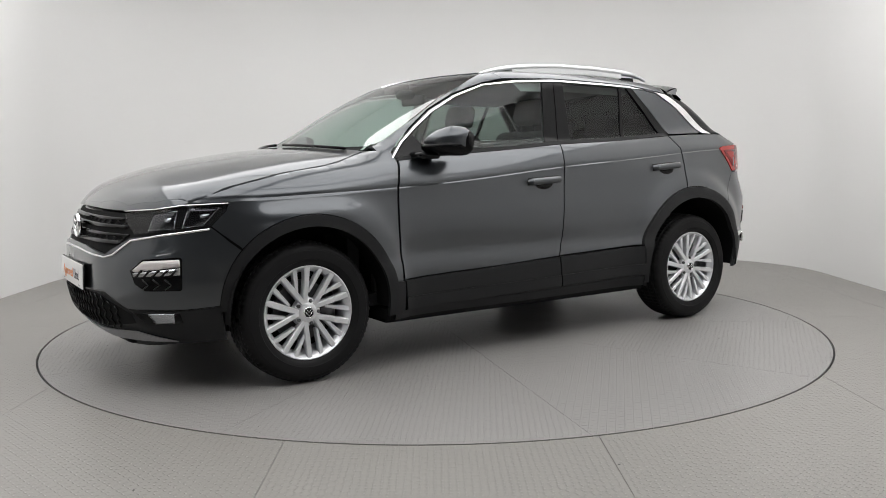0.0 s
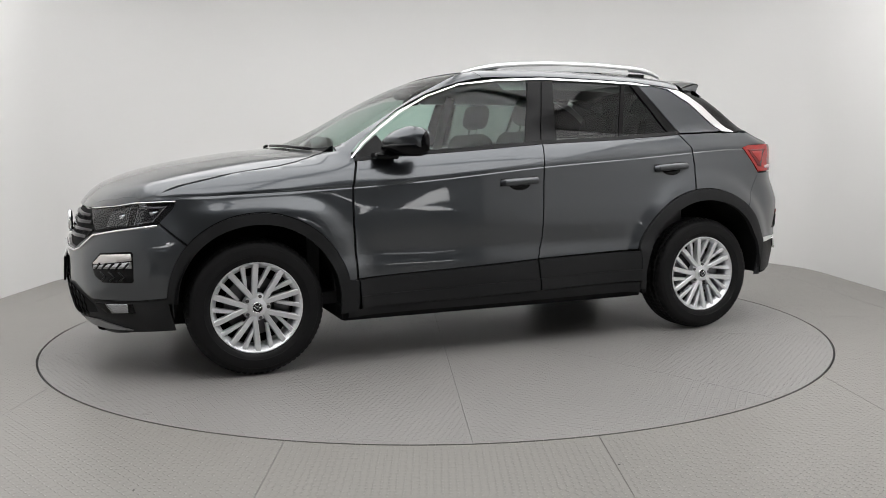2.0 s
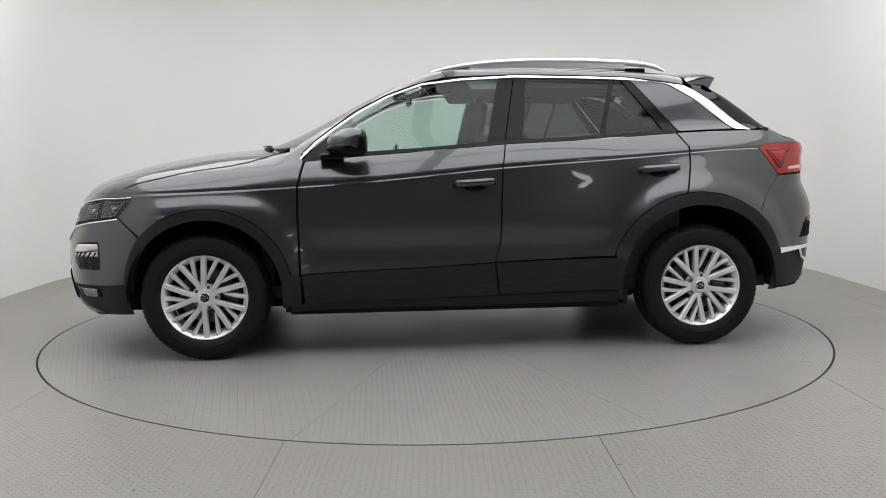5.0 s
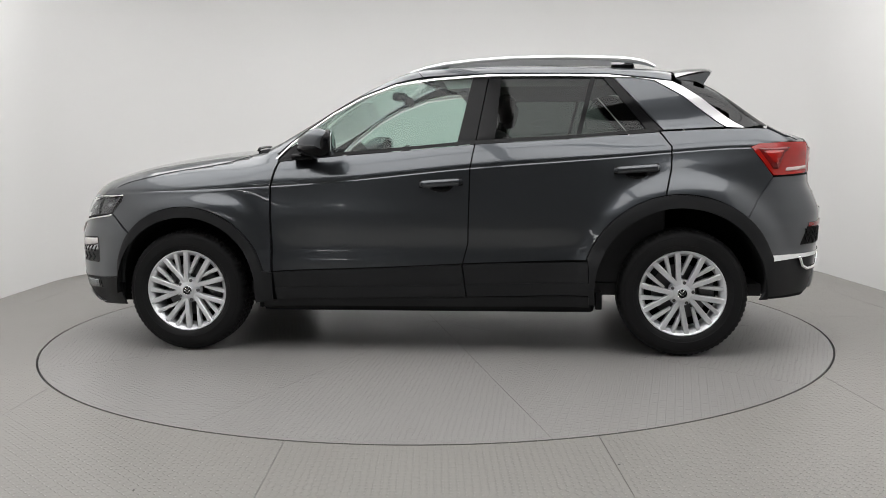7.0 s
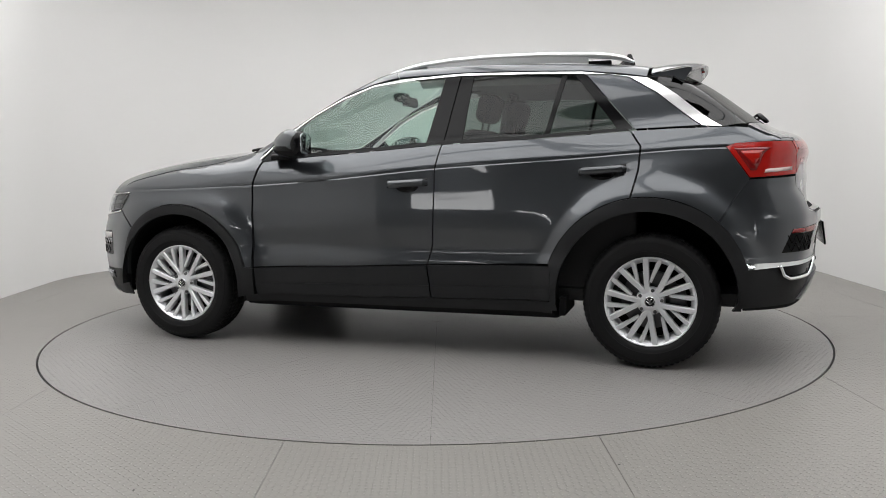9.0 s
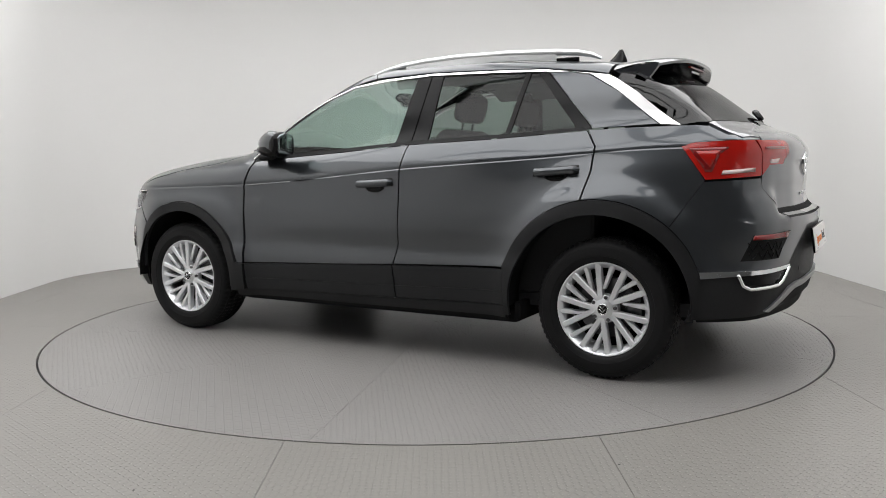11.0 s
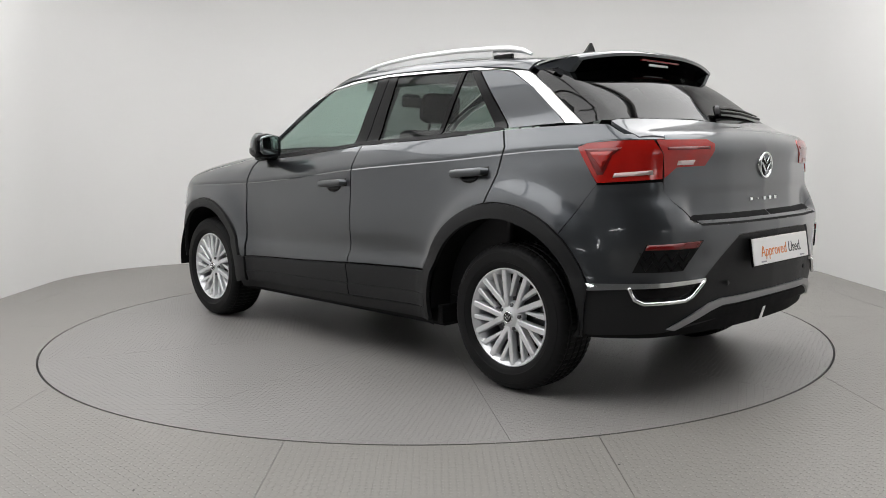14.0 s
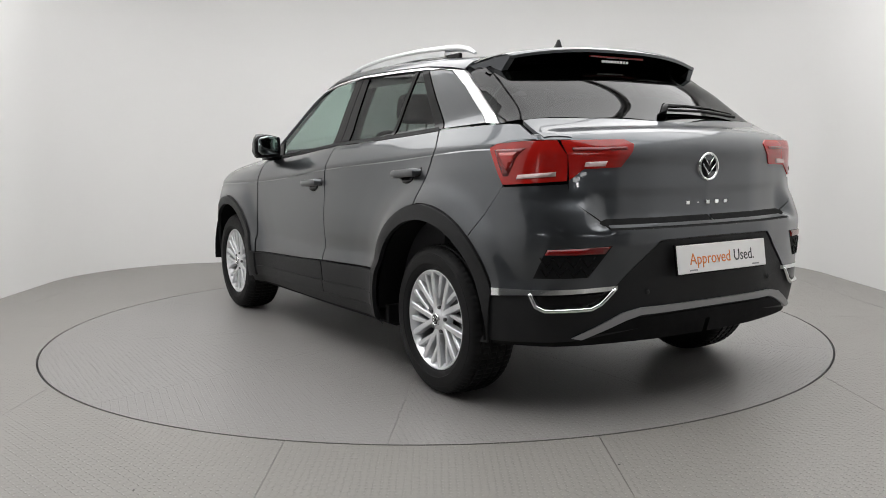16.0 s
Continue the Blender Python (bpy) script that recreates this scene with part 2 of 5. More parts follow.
def nose(y, z):
    b = curve(np.abs(y), 0.0, 0.0, 0.3, 0.018, 0.5, 0.078, 0.65, 0.17, 0.75, 0.28, 0.85, 0.46, 0.95, 0.7)
    return curve(z, 0.12, 1.88, 0.18, 1.98, 0.24, 2.055, 0.31, 2.105, 0.45, 2.128, 0.60, 2.125, 0.68, 2.10, 0.80, 2.075, 0.9, 2.05) - b


def tail(y, z):
    b = curve(np.abs(y), 0.0, 0.0, 0.26, 0.012, 0.4, 0.035, 0.55, 0.07, 0.68, 0.12, 0.78, 0.195, 0.86, 0.33, 0.95, 0.65)
    edge = curve(z, 0.18, -1.98, 0.30, -2.05, 0.45, -2.085, 0.60, -2.095, 0.70, -2.105, 0.740, -2.105, 0.750, -2.09, 0.758, -2.05, 0.80, -2.035, 0.87, -2.03, 0.89, -2.034, 0.97, -2.03, 1.05, -2.045, 1.08, -2.04, 1.12, -2.0)
    corner = curve(z, 0.18, -1.98, 0.30, -2.05, 0.45, -2.085, 0.60, -2.095, 0.72, -2.10, 0.80, -2.075, 0.88, -2.04, 0.97, -2.035, 1.08, -2.04, 1.12, -2.0)
    k = curve(np.abs(y), 0.0, 0.0, 0.5, 0.0, 0.62, 1.0, 0.7, 1.0)
    return edge * (1 - k) + corner * k + b


def smax(a, b, r):
    h = np.maximum(r - np.abs(a - b), 0.0) / r
    return np.maximum(a, b) + h * h * r * 0.25


def body_field(x, y, z):
    """Below zero inside the car's skin."""
    y = np.abs(y)
    side = y - half_width(x, z)
    top = (z - top_height(x, y)) * curve(x, -2.2, 0.75, -1.5, 0.75, -1.1, 1.0, 0.0, 0.97, 0.3, 0.88, 0.9, 0.88, 1.2, 1.0, 2.2, 0.9)
    f = smax(side, x - nose(y, z), 0.10)
    f = smax(f, tail(y, z) - x, 0.10)
    return smax(f, top, curve(x, -1.6, 0.035, -1.25, 0.07, 0.7, 0.07, 1.1, 0.11, 2.2, 0.11))


WRAP = 1.3


def wrap_ray(u, z):
    """Rays of the wrap chart: straight out along the flank, turning about an upright axis at each end."""
    a = (np.abs(u) - WRAP) / 0.9
    end = a > 0
    sx = np.sign(u)
    o = np.stack([np.clip(u, -WRAP, WRAP), 0 * u, z], -1)
    d = np.stack([np.where(end, sx * np.sin(a), 0), np.where(end, np.cos(a), 1), 0 * u], -1)
    return o, d


def wrap_u(x, y):
    x, y = np.asarray(x, float), np.asarray(y, float)
    return np.where(np.abs(x) <= WRAP, x, np.sign(x) * (WRAP + 0.9 * np.arctan2(np.abs(x) - WRAP, y)))


def arc_ray(x, v):
    """Rays of the cabin chart: out from a spine inside the cabin, fanning from the flank to the roof."""
    a = v / 0.75
    return np.stack([x, 0 * x, 0 * x + 0.9], -1), np.stack([0 * x, np.cos(a), np.sin(a)], -1)


def arc_uv(q):
    """A point, or ("s", x, z) on the flank, or ("t", x, y) on top, to the cabin chart."""
    if q[0] == "s":
        q = meet(*wrap_ray(np.array([q[1]]), np.array([q[2]])))[0]
    elif q[0] == "t":
        q = meet(*top_ray(np.array([q[1]]), np.array([q[2]])))[0]
    return (float(q[0]), 0.75 * math.atan2(q[2] - 0.9, max(q[1], 0.0)))


def top_ray(x, y):
    return np.stack([x, y, 0 * x + 0.3], -1), np.stack([0 * x, 0 * x, 0 * x + 1], -1)


def meet(o, d, off=0.0, far=2.0):
    """Where rays that start inside the skin leave it."""
    lo, hi = np.zeros(len(o)), np.full(len(o), far)
    for _ in range(34):
        mid = (lo + hi) / 2
        q = o + d * mid[:, None]
        out = body_field(q[:, 0], q[:, 1], q[:, 2]) > off
        lo, hi = np.where(out, lo, mid), np.where(out, mid, hi)
    return o + d * lo[:, None]


def arc(cx, cz, r, a0, a1, n=22):
    return [(cx + r * math.cos(radians(a0 + (a1 - a0) * i / n)), cz + r * math.sin(radians(a0 + (a1 - a0) * i / n))) for i in range(n + 1)]


def clip(poly, axis, limit, keep_low):
    out = []
    for a, b in zip(poly, poly[1:] + poly[:1]):
        ia, ib = (a[axis] <= limit) == keep_low or a[axis] == limit, (b[axis] <= limit) == keep_low or b[axis] == limit
        if ia:
            out.append(a)
        if ia != ib:
            s = (limit - a[axis]) / (b[axis] - a[axis])
            q = [a[0] + s * (b[0] - a[0]), a[1] + s * (b[1] - a[1])]
            q[axis] = limit
            out.append(tuple(q))
    return out


def side_uv(points, y=0.85):
    """(x, z) or (x, y, z) points to the wrap chart."""
    return [(float(wrap_u(q[0], y)), q[1]) if len(q) == 2 else (float(wrap_u(q[0], q[1])), q[2]) for q in points]


CENTRE = WRAP + 0.9 * math.pi / 2


def cut(points, chart="wrap", off=0.0, depth=0.012, cell=0.03, mid=False, y=0.85):
    """A panel cut from the skin: outline in the chart, lifted by off, its edge turned in by depth. mid: it crosses the car's middle."""
    if chart in ("wrap", "flank"):
        poly = side_uv(points, y)
    elif chart == "arc":
        poly = [arc_uv(q) for q in points]
    else:
        poly = [tuple(q) for q in points]
    if chart == "flank":  # rows run along the crease
        dense = []
        for a, b in zip(poly, poly[1:] + poly[:1]):
            n = max(1, int(abs(a[0] - b[0]) / 0.05))
            dense += [(a[0] + (b[0] - a[0]) * k / n, a[1] + (b[1] - a[1]) * k / n) for k in range(n)]
        poly = [(q[0], q[1] - float(crease(q[0]))) for q in dense]
    us, vs = [q[0] for q in poly], [q[1] for q in poly]
    vert, faces = {}, []

    def key(q):
        k = (round(q[0], 5), round(q[1], 5))
        return vert.setdefault(k, len(vert))

    for i in range(math.floor(min(us) / cell), math.ceil(max(us) / cell)):
        strip = clip(clip(poly, 0, i * cell, False), 0, (i + 1) * cell, True)
        if len(strip) < 3:
            continue
        vv = [q[1] for q in strip]
        rows = [j * cell for j in range(math.floor(min(vv) / cell), math.ceil(max(vv) / cell) + 1)]
        if chart == "flank":
            rows = sorted({r for r in rows if abs(r) > 0.012} | {-0.014, -0.006, 0.0, 0.007, 0.016})
        for r0, r1 in zip(rows, rows[1:]):
            q = clip(clip(strip, 1, r0, False), 1, r1, True)
            if len(q) < 3:
                continue
            ids = []
            for c in q:
                k = key(c)
                if k not in ids:
                    ids.append(k)
            if len(ids) > 2:
                faces.append(ids)
    uv = np.array(list(vert.keys()))
    if chart == "flank":
        uv[:, 1] += crease(uv[:, 0])
    o, d = {"wrap": wrap_ray, "flank": wrap_ray, "arc": arc_ray, "top": top_ray}[chart](uv[:, 0], uv[:, 1])
    co = meet(o, d, off)
    ins = meet(o, d, off - depth)
    bm = bmesh.new()
    vs = [bm.verts.new(c) for c in co]
    for f in faces:
        try:
            bm.faces.new([vs[k] for k in f])
        except ValueError:
            pass
    bmesh.ops.dissolve_degenerate(bm, dist=1e-5, edges=bm.edges)
    # outward normals
    bm.normal_update()
    c0 = sum(f.normal.dot(f.calc_center_median() - Vector((max(-1.2, min(1.2, f.calc_center_median().x)), 0, 0.6))) for f in bm.faces)
    if c0 < 0:
        bmesh.ops.reverse_faces(bm, faces=bm.faces)
    if depth:
        near = {tuple(np.round(co[k], 6)): ins[k] for k in range(len(co))}
        edges = [e for e in bm.edges if e.is_boundary and not (mid and all(abs(v.co.y) < 2e-3 for v in e.verts))]
        twin = {}
        for e in edges:
            f = e.link_faces[0]
            a, b = next((l.vert, l.link_loop_next.vert) for l in f.loops if l.edge == e)
            for v in (a, b):
                if v not in twin:
                    w = near.get(tuple(np.round(np.array(v.co[:], float), 6)))
                    if w is None:
                        w = co[np.argmin(((co - np.array(v.co[:])) ** 2).sum(1))] * 0 + ins[np.argmin(((co - np.array(v.co[:])) ** 2).sum(1))]
                    twin[v] = bm.verts.new(w)
            try:
                bm.faces.new((b, a, twin[a], twin[b]))
            except ValueError:
                pass
    if mid:
        mirror(bm, True)
    return bm


def mirror(bm, keep=False):
    """The other side of a part: in place of it, or joined to it."""
    if keep:
        g = bmesh.ops.duplicate(bm, geom=bm.verts[:] + bm.edges[:] + bm.faces[:])["geom"]
        vs, fs = [q for q in g if isinstance(q, bmesh.types.BMVert)], [q for q in g if isinstance(q, bmesh.types.BMFace)]
    else:
        vs, fs = bm.verts, bm.faces
    for v in vs:
        v.co.y = -v.co.y
    bmesh.ops.reverse_faces(bm, faces=list(fs))
    if keep:
        near = [v for v in bm.verts if abs(v.co.y) < 2e-3]
        for v in near:
            v.co.y = 0.0
        bmesh.ops.remove_doubles(bm, verts=near, dist=2e-4)
    return bm


def joined(*meshes):
    out = bmesh.new()
    for b in meshes:
        me = bpy.data.meshes.new("joint")
        b.to_mesh(me)
        b.free()
        out.from_mesh(me)
        bpy.data.meshes.remove(me)
    return out


def pair(name, make, material, parent, label="", parents=None, angle=35):
    """The same part on the left and on the right flank."""
    left = sharp(part(name, make(), material, parents[0] if parents else parent, label), angle)
    right = sharp(part(name, mirror(make()), material, parents[1] if parents else parent, label), angle)
    return left, right


def single(name, bm, material, parent, label=""):
    return sharp(part(name, bm, material, parent, label))


# ---- the studio ----
R_DISC = 2.2457


def room_outline(x0, x1, y0, y1, r, n=14):
    out = []
    for cx, cy, a0 in ((x1 - r, y1 - r, 0), (x0 + r, y1 - r, 90), (x0 + r, y0 + r, 180), (x1 - r, y0 + r, 270)):
        out += [(cx + r * math.cos(radians(a0 + 90 * k / n)), cy + r * math.sin(radians(a0 + 90 * k / n))) for k in range(n + 1)]
    return out


ROOM = (-3.27, 3.31, -8.2, 3.16)
MOUTH = -4.0
HEIGHT = 3.3


def studio():
    # white wall on three sides, open towards a dark hall behind the camera
    def bay(x0, x1, y1, r):
        c = [(x1 - r, y1 - r, 0), (x0 + r, y1 - r, 90)]
        return [(x1, MOUTH)] + [(cx + r * math.cos(radians(a0 + 90 * k / 14)), cy + r * math.sin(radians(a0 + 90 * k / 14))) for cx, cy, a0 in c for k in range(15)] + [(x0, MOUTH)]
    line, outer = bay(ROOM[0], ROOM[1], ROOM[3], 1.25), bay(ROOM[0] - 0.15, ROOM[1] + 0.15, ROOM[3] + 0.15, 1.4)
    bm = bmesh.new()
    rings = [[bm.verts.new((x, y, z)) for x, y in ring] for ring, z in ((line, 0.0), (line, HEIGHT), (outer, HEIGHT), (outer, 0.0))]
    n = len(line)
    for a, b in zip(rings, rings[1:]):
        for k in range(n - 1):
            bm.faces.new((a[k], b[k], b[k + 1], a[k + 1]))
    for k in (0, n - 1):
        bm.faces.new([r[k] for r in rings])
    tagged(sharp(part("wall", bm, WALL)), "smooth white studio wall with rounded corners", "wall", kind="structure")
    for nm, lo, hi in (("wall_hall_back", (-6.6, ROOM[2] - 0.15, 0), (6.6, ROOM[2], HEIGHT)), ("wall_hall_left", (-6.75, ROOM[2], 0), (-6.6, MOUTH, HEIGHT)), ("wall_hall_right", (6.6, ROOM[2], 0), (6.75, MOUTH, HEIGHT)), ("wall_hall_return_left", (-6.75, MOUTH, 0), (ROOM[0] - 0.152, MOUTH + 0.12, HEIGHT)), ("wall_hall_return_right", (ROOM[1] + 0.152, MOUTH, 0), (6.75, MOUTH + 0.12, HEIGHT))):
        tagged(part(nm, box(bmesh.new(), lo, hi), HALL, smooth=False), "dark grey painted hall wall", "wall", kind="structure")
    tagged(part("ceiling", box(bmesh.new(), (-3.6, MOUTH, HEIGHT + 0.002), (3.6, ROOM[3] + 0.3, HEIGHT + 0.12)), CEIL, smooth=False), "white painted studio ceiling", "ceiling", kind="structure")
    tagged(part("ceiling_hall", box(bmesh.new(), (-6.8, ROOM[2] - 0.2, HEIGHT + 0.002), (6.8, MOUTH - 0.002, HEIGHT + 0.12)), HALL, smooth=False), "dark grey hall ceiling", "ceiling", kind="structure")
    # floor: a dark bed below, plates above it
    bm = bmesh.new()
    box(bm, (-6.9, ROOM[2] - 0.2, -0.15), (6.9, ROOM[3] + 0.2, -0.012))
    floor = tagged(part("floor", bm, SEAM, smooth=False), "grey painted steel tread plate floor", "floor", kind="structure")
    edges = [-6.7, -5.3, -4.1, -2.93, -1.765, -0.56, 0.588, 1.775, 2.94, 4.1, 5.3, 6.7]
    rad = R_DISC + 0.007
    for a, b in zip(edges, edges[1:]):
        a, b = a + 0.0011, b - 0.0011
        y_lo, y_hi = ROOM[2] - 0.1, ROOM[3] + 0.1
        spans = []
        if a > rad or b < -rad:
            spans.append([(a, y_lo), (b, y_lo), (b, y_hi), (a, y_hi)])
        else:
            xs = [max(a, -rad) + (min(b, rad) - max(a, -rad)) * k / 40 for k in range(41)]
            for sgn, far in ((-1, y_lo), (1, y_hi)):
                rim = [(x, sgn * math.sqrt(max(rad * rad - x * x, 0))) for x in xs]
                if a < -rad:
                    rim = [(a, 0.002 * sgn)] + rim
                if b > rad:
                    rim = rim + [(b, 0.002 * sgn)]
                spans.append(rim + [(b, far), (a, far)])
        for s in spans:
            bm = bmesh.new()
            f = bm.faces.new([bm.verts.new((x, y, 0)) for x, y in s])
            if f.normal.z < 0 or sum(p[0] * q[1] - q[0] * p[1] for p, q in zip(s, s[1:] + s[:1])) < 0:
                bmesh.ops.reverse_faces(bm, faces=bm.faces)
            rim = bmesh.ops.extrude_edge_only(bm, edges=bm.edges[:])["geom"]
            for v in rim:
                if isinstance(v, bmesh.types.BMVert):
                    v.co.z = -0.012
            part("plate", bm, FLOOR, floor, smooth=False)
    for x, y in ((0.60, -2.46), (-0.95, -2.62), (-2.55, -0.4)):
        bm = lathe(bmesh.new(), [(0.0004, 0.001), (0.003, 0.001), (0.004, 0.0)], 12)
        bmesh.ops.rotate(bm, verts=bm.verts, cent=(0, 0, 0), matrix=Matrix.Rotation(math.pi / 2, 3, "X"))
        bmesh.ops.translate(bm, verts=bm.verts, vec=(x, y, 0))
        part("screw", bm, SEAM, floor)


def turntable():
    table = empty("turntable", "round grey steel tread plate turntable set into the floor", "turntable")
    bm = bmesh.new()
    lathe(bm, [(0.001, 0), (R_DISC - 0.003, 0)], 128)
    for v in bm.verts:
        v.co = Vector((v.co.x, v.co.z, -0.008))
    part("bed", bm, SEAM, table)
    for k in range(10):
        a0, a1 = 71.4 + 36 * k, 71.4 + 36 * (k + 1)
        bm = bmesh.new()
        gap = 0.0008
        c = Vector((math.cos(radians((a0 + a1) / 2)), math.sin(radians((a0 + a1) / 2)))) * (gap / math.sin(radians(18)))
        rim = [(c.x + (R_DISC - 0.004 - c.length) * math.cos(radians(a0 + 36 * i / 24)), c.y + (R_DISC - 0.004 - c.length) * math.sin(radians(a0 + 36 * i / 24))) for i in range(25)]
        bm.faces.new([bm.verts.new((x, y, 0)) for x, y in [(c.x, c.y)] + rim])
        rimg = bmesh.ops.extrude_edge_only(bm, edges=bm.edges[:])["geom"]
        for v in rimg:
            if isinstance(v, bmesh.types.BMVert):
                v.co.z = -0.008
        part("wedge_plate", bm, DISC, table, smooth=False)
    return table


def ceiling_light(w, d):
    lamp = empty("ceiling_light", "large white ceiling light box with a soft diffuser", "ceiling light", "studio ceiling lights")
    bm = bmesh.new()
    for lo, hi in (((-w, -d, -0.08), (w, -d + 0.04, 0)), ((-w, d - 0.04, -0.08), (w, d, 0)), ((-w, -d + 0.04, -0.08), (-w + 0.04, d - 0.04, 0)), ((w - 0.04, -d + 0.04, -0.08), (w, d - 0.04, 0))):
        box(bm, lo, hi)
    part("frame", bm, CEIL, lamp, smooth=False)
    bm = bmesh.new()
    box(bm, (-w + 0.04, -d + 0.04, -0.06), (w - 0.04, d - 0.04, -0.005))
    part("diffuser", bm, LIGHT, lamp, "glowing white diffuser", smooth=False)
    return lamp


def wall_light(x, z, w, h, glowing=FLOOD):
    """A bright panel on the wall behind the camera; the flanks mirror it."""
    lamp = empty("wall_light", "bright rectangular light panel on the dark hall wall", "wall light", "hall wall lights")
    part("housing", box(bmesh.new(), (-w, 0.0, -h), (w, 0.06, h), 0.008), CEIL, lamp, smooth=False)
    part("diffuser", box(bmesh.new(), (-w + 0.015, 0.06, -h + 0.015), (w - 0.015, 0.075, h - 0.015)), glowing, lamp, "glowing white diffuser", smooth=False)
    lamp.matrix_basis = pose(x, ROOM[2], z)


studio()
table = turntable()
lamp = ceiling_light(1.60, 0.94)
spots = [(x, y) for y in (-3.0, -1.08, 0.84) for x in (-1.63, 1.67)]
lamp.matrix_basis = pose(*spots[0], HEIGHT)
for x, y in spots[1:]:
    copy_thing(lamp, pose(x, y, HEIGHT))
for x, z, w, h, glowing in ((4.5, 1.36, 0.55, 0.10, FLOOD), (5.75, 1.18, 0.62, 0.12, FLOOD), (4.55, 1.55, 0.20, 0.07, FLOOD_CORE), (-4.75, 1.34, 1.15, 0.11, FLOOD), (-4.35, 1.54, 0.20, 0.07, FLOOD_CORE)):
    wall_light(x, z, w, h, glowing)

# ---- the car ----
car = empty("car", "dark grey metallic compact crossover with silver roof rails and alloy wheels", "car")

AF, AR = (1.28, 0.34), (-1.27, 0.34)
CHROME_OUT = [(0.805, 1.021), (0.731, 1.099), (0.635, 1.173), (0.51, 1.26), (0.355, 1.341), (0.172, 1.405), (-0.038, 1.432), (-0.318, 1.447), (-0.711, 1.441), (-0.937, 1.434), (-1.251, 1.393), (-1.42, 1.305), (-1.55, 1.217), (-1.655, 1.151)]


def skin():
    # dark shell behind the panels: its gaps read as shut lines
    shell = [(-2.4, 0.02, 0.30), (-1.95, 0.62, 0.30), (-1.72, 0.30)] + arc(*AR, 0.43, 180, 0)[::1] + [(-0.84, 0.23), (0.86, 0.23)] + arc(*AF, 0.39, 180, 0) + [(1.72, 0.24), (1.99, 0.58, 0.22), (2.1, 0.0001, 0.2), (2.1, 0.0001, 0.79), (1.95, 0.5, 0.79), (1.75, 0.78, 0.82), (1.3, 0.93), (0.85, 0.99), (-0.25, 1.07), (-1.2, 1.12), (-1.7, 1.10), (-1.95, 0.5, 1.06), (-2.03, 0.0001, 1.06)]
    single("rear_shell", cut([(-1.66, 0.0), (-1.66, 0.70), (-1.80, 0.735), (-1.90, 0.64), (-1.98, 0.40), (-2.015, 0.0)], "top", off=-0.02, depth=0, mid=True, cell=0.05), DARK, car)
    single("front_shell", cut([(2.03, 0.0), (1.97, 0.45), (1.80, 0.72), (1.6, 0.76), (1.15, 0.73), (0.9, 0.60), (0.95, 0.0)], "top", off=-0.02, depth=0, mid=True, cell=0.05), DARK, car)
    single("shell", cut(shell, off=-0.016, depth=0, mid=True, cell=0.05), DARK, car)

    fender = [(0.818, 0.435), (0.825, 0.72), (0.822, 0.88), (0.803, 0.96), (0.79, 1.0), (0.80, 1.058), (0.90, 1.051), (0.96, 1.035), (1.06, 1.005), (1.155, 0.985), (1.381, 0.8, 0.953), (1.594, 0.80, 0.907), (1.70, 0.775, 0.872), (1.785, 0.744, 0.838), (1.64, 0.82, 0.836), (1.655, 0.82, 0.80), (1.715, 0.80, 0.738), (1.61, 0.87, 0.645)] + arc(*AF, 0.437, 43, 168)
    fenders = pair("front_fender", lambda: cut(fender, "flank", cell=0.02), PAINT, car, angle=40)
    fdoor = [(0.805, 0.437), (0.814, 0.72), (0.811, 0.88), (0.79, 0.96), (0.775, 1.005), (0.466, 1.031), (0.165, 1.050), (-0.248, 1.082), (-0.226, 0.96), (-0.213, 0.58), (-0.186, 0.478), (0.3, 0.455)]
    doors_f = pair("front_door", lambda: cut(fdoor, "flank", cell=0.025), PAINT, car, angle=25)
    rdoor = [(-0.193, 0.480), (-0.220, 0.58), (-0.233, 0.96), (-0.255, 1.082), (-0.709, 1.102), (-1.18, 1.133), (-1.232, 1.06), (-1.226, 0.95), (-1.197, 0.832)] + arc(*AR, 0.487, 81, 19)
    doors_r = pair("rear_door", lambda: cut(rdoor, "flank", cell=0.02), PAINT, car, angle=25)
    quarter = [(-1.19, 1.135), (-1.40, 1.143), (-1.65, 0.70, 1.147), (-1.715, 0.70, 1.142), (-1.83, 0.713, 1.085), (-1.73, 0.784, 1.08), (-1.645, 0.81, 1.063), (-1.64, 0.81, 1.045), (-1.728, 0.80, 0.908), (-1.60, 0.88, 0.715)] + arc(*AR, 0.487, 131, 82) + [(-1.206, 0.832), (-1.235, 0.95), (-1.241, 1.06)]
    pair("rear_quarter_panel", lambda: cut(quarter, "flank", cell=0.02), PAINT, car, angle=25)
    cpanel = [(-0.962, 1.417), (-1.06, 1.413), (-1.16, 1.396), (-1.336, 1.294), (-1.54, 1.158), (-1.205, 1.146)]
    pair("pillar_panel", lambda: cut(cpanel, off=-0.002), PAINT, car)
    pair("pillar_lining", lambda: cut([(-0.97, 1.41), (-1.16, 1.39), (-1.34, 1.30), (-1.56, 1.15), (-1.20, 1.146)], off=-0.03, depth=0), TRIM, car)

    edge = meet(*wrap_ray(*np.array(side_uv([(1.594, 0.80, 0.910), (1.49, 0.8, 0.933), (1.381, 0.8, 0.956), (1.27, 0.972), (1.155, 0.988), (1.06, 1.008), (0.96, 1.038), (0.915, 1.052)])).T))
    seam = [(q[0], q[1] - 0.003) for q in edge]
    bonnet = [(2.035, 0.0), (2.025, 0.17), (1.97, 0.47), (1.888, 0.615), (1.78, 0.735), (1.70, 0.768)] + seam + [(0.985, 0.43), (1.08, 0.13), (1.09, 0.0)]
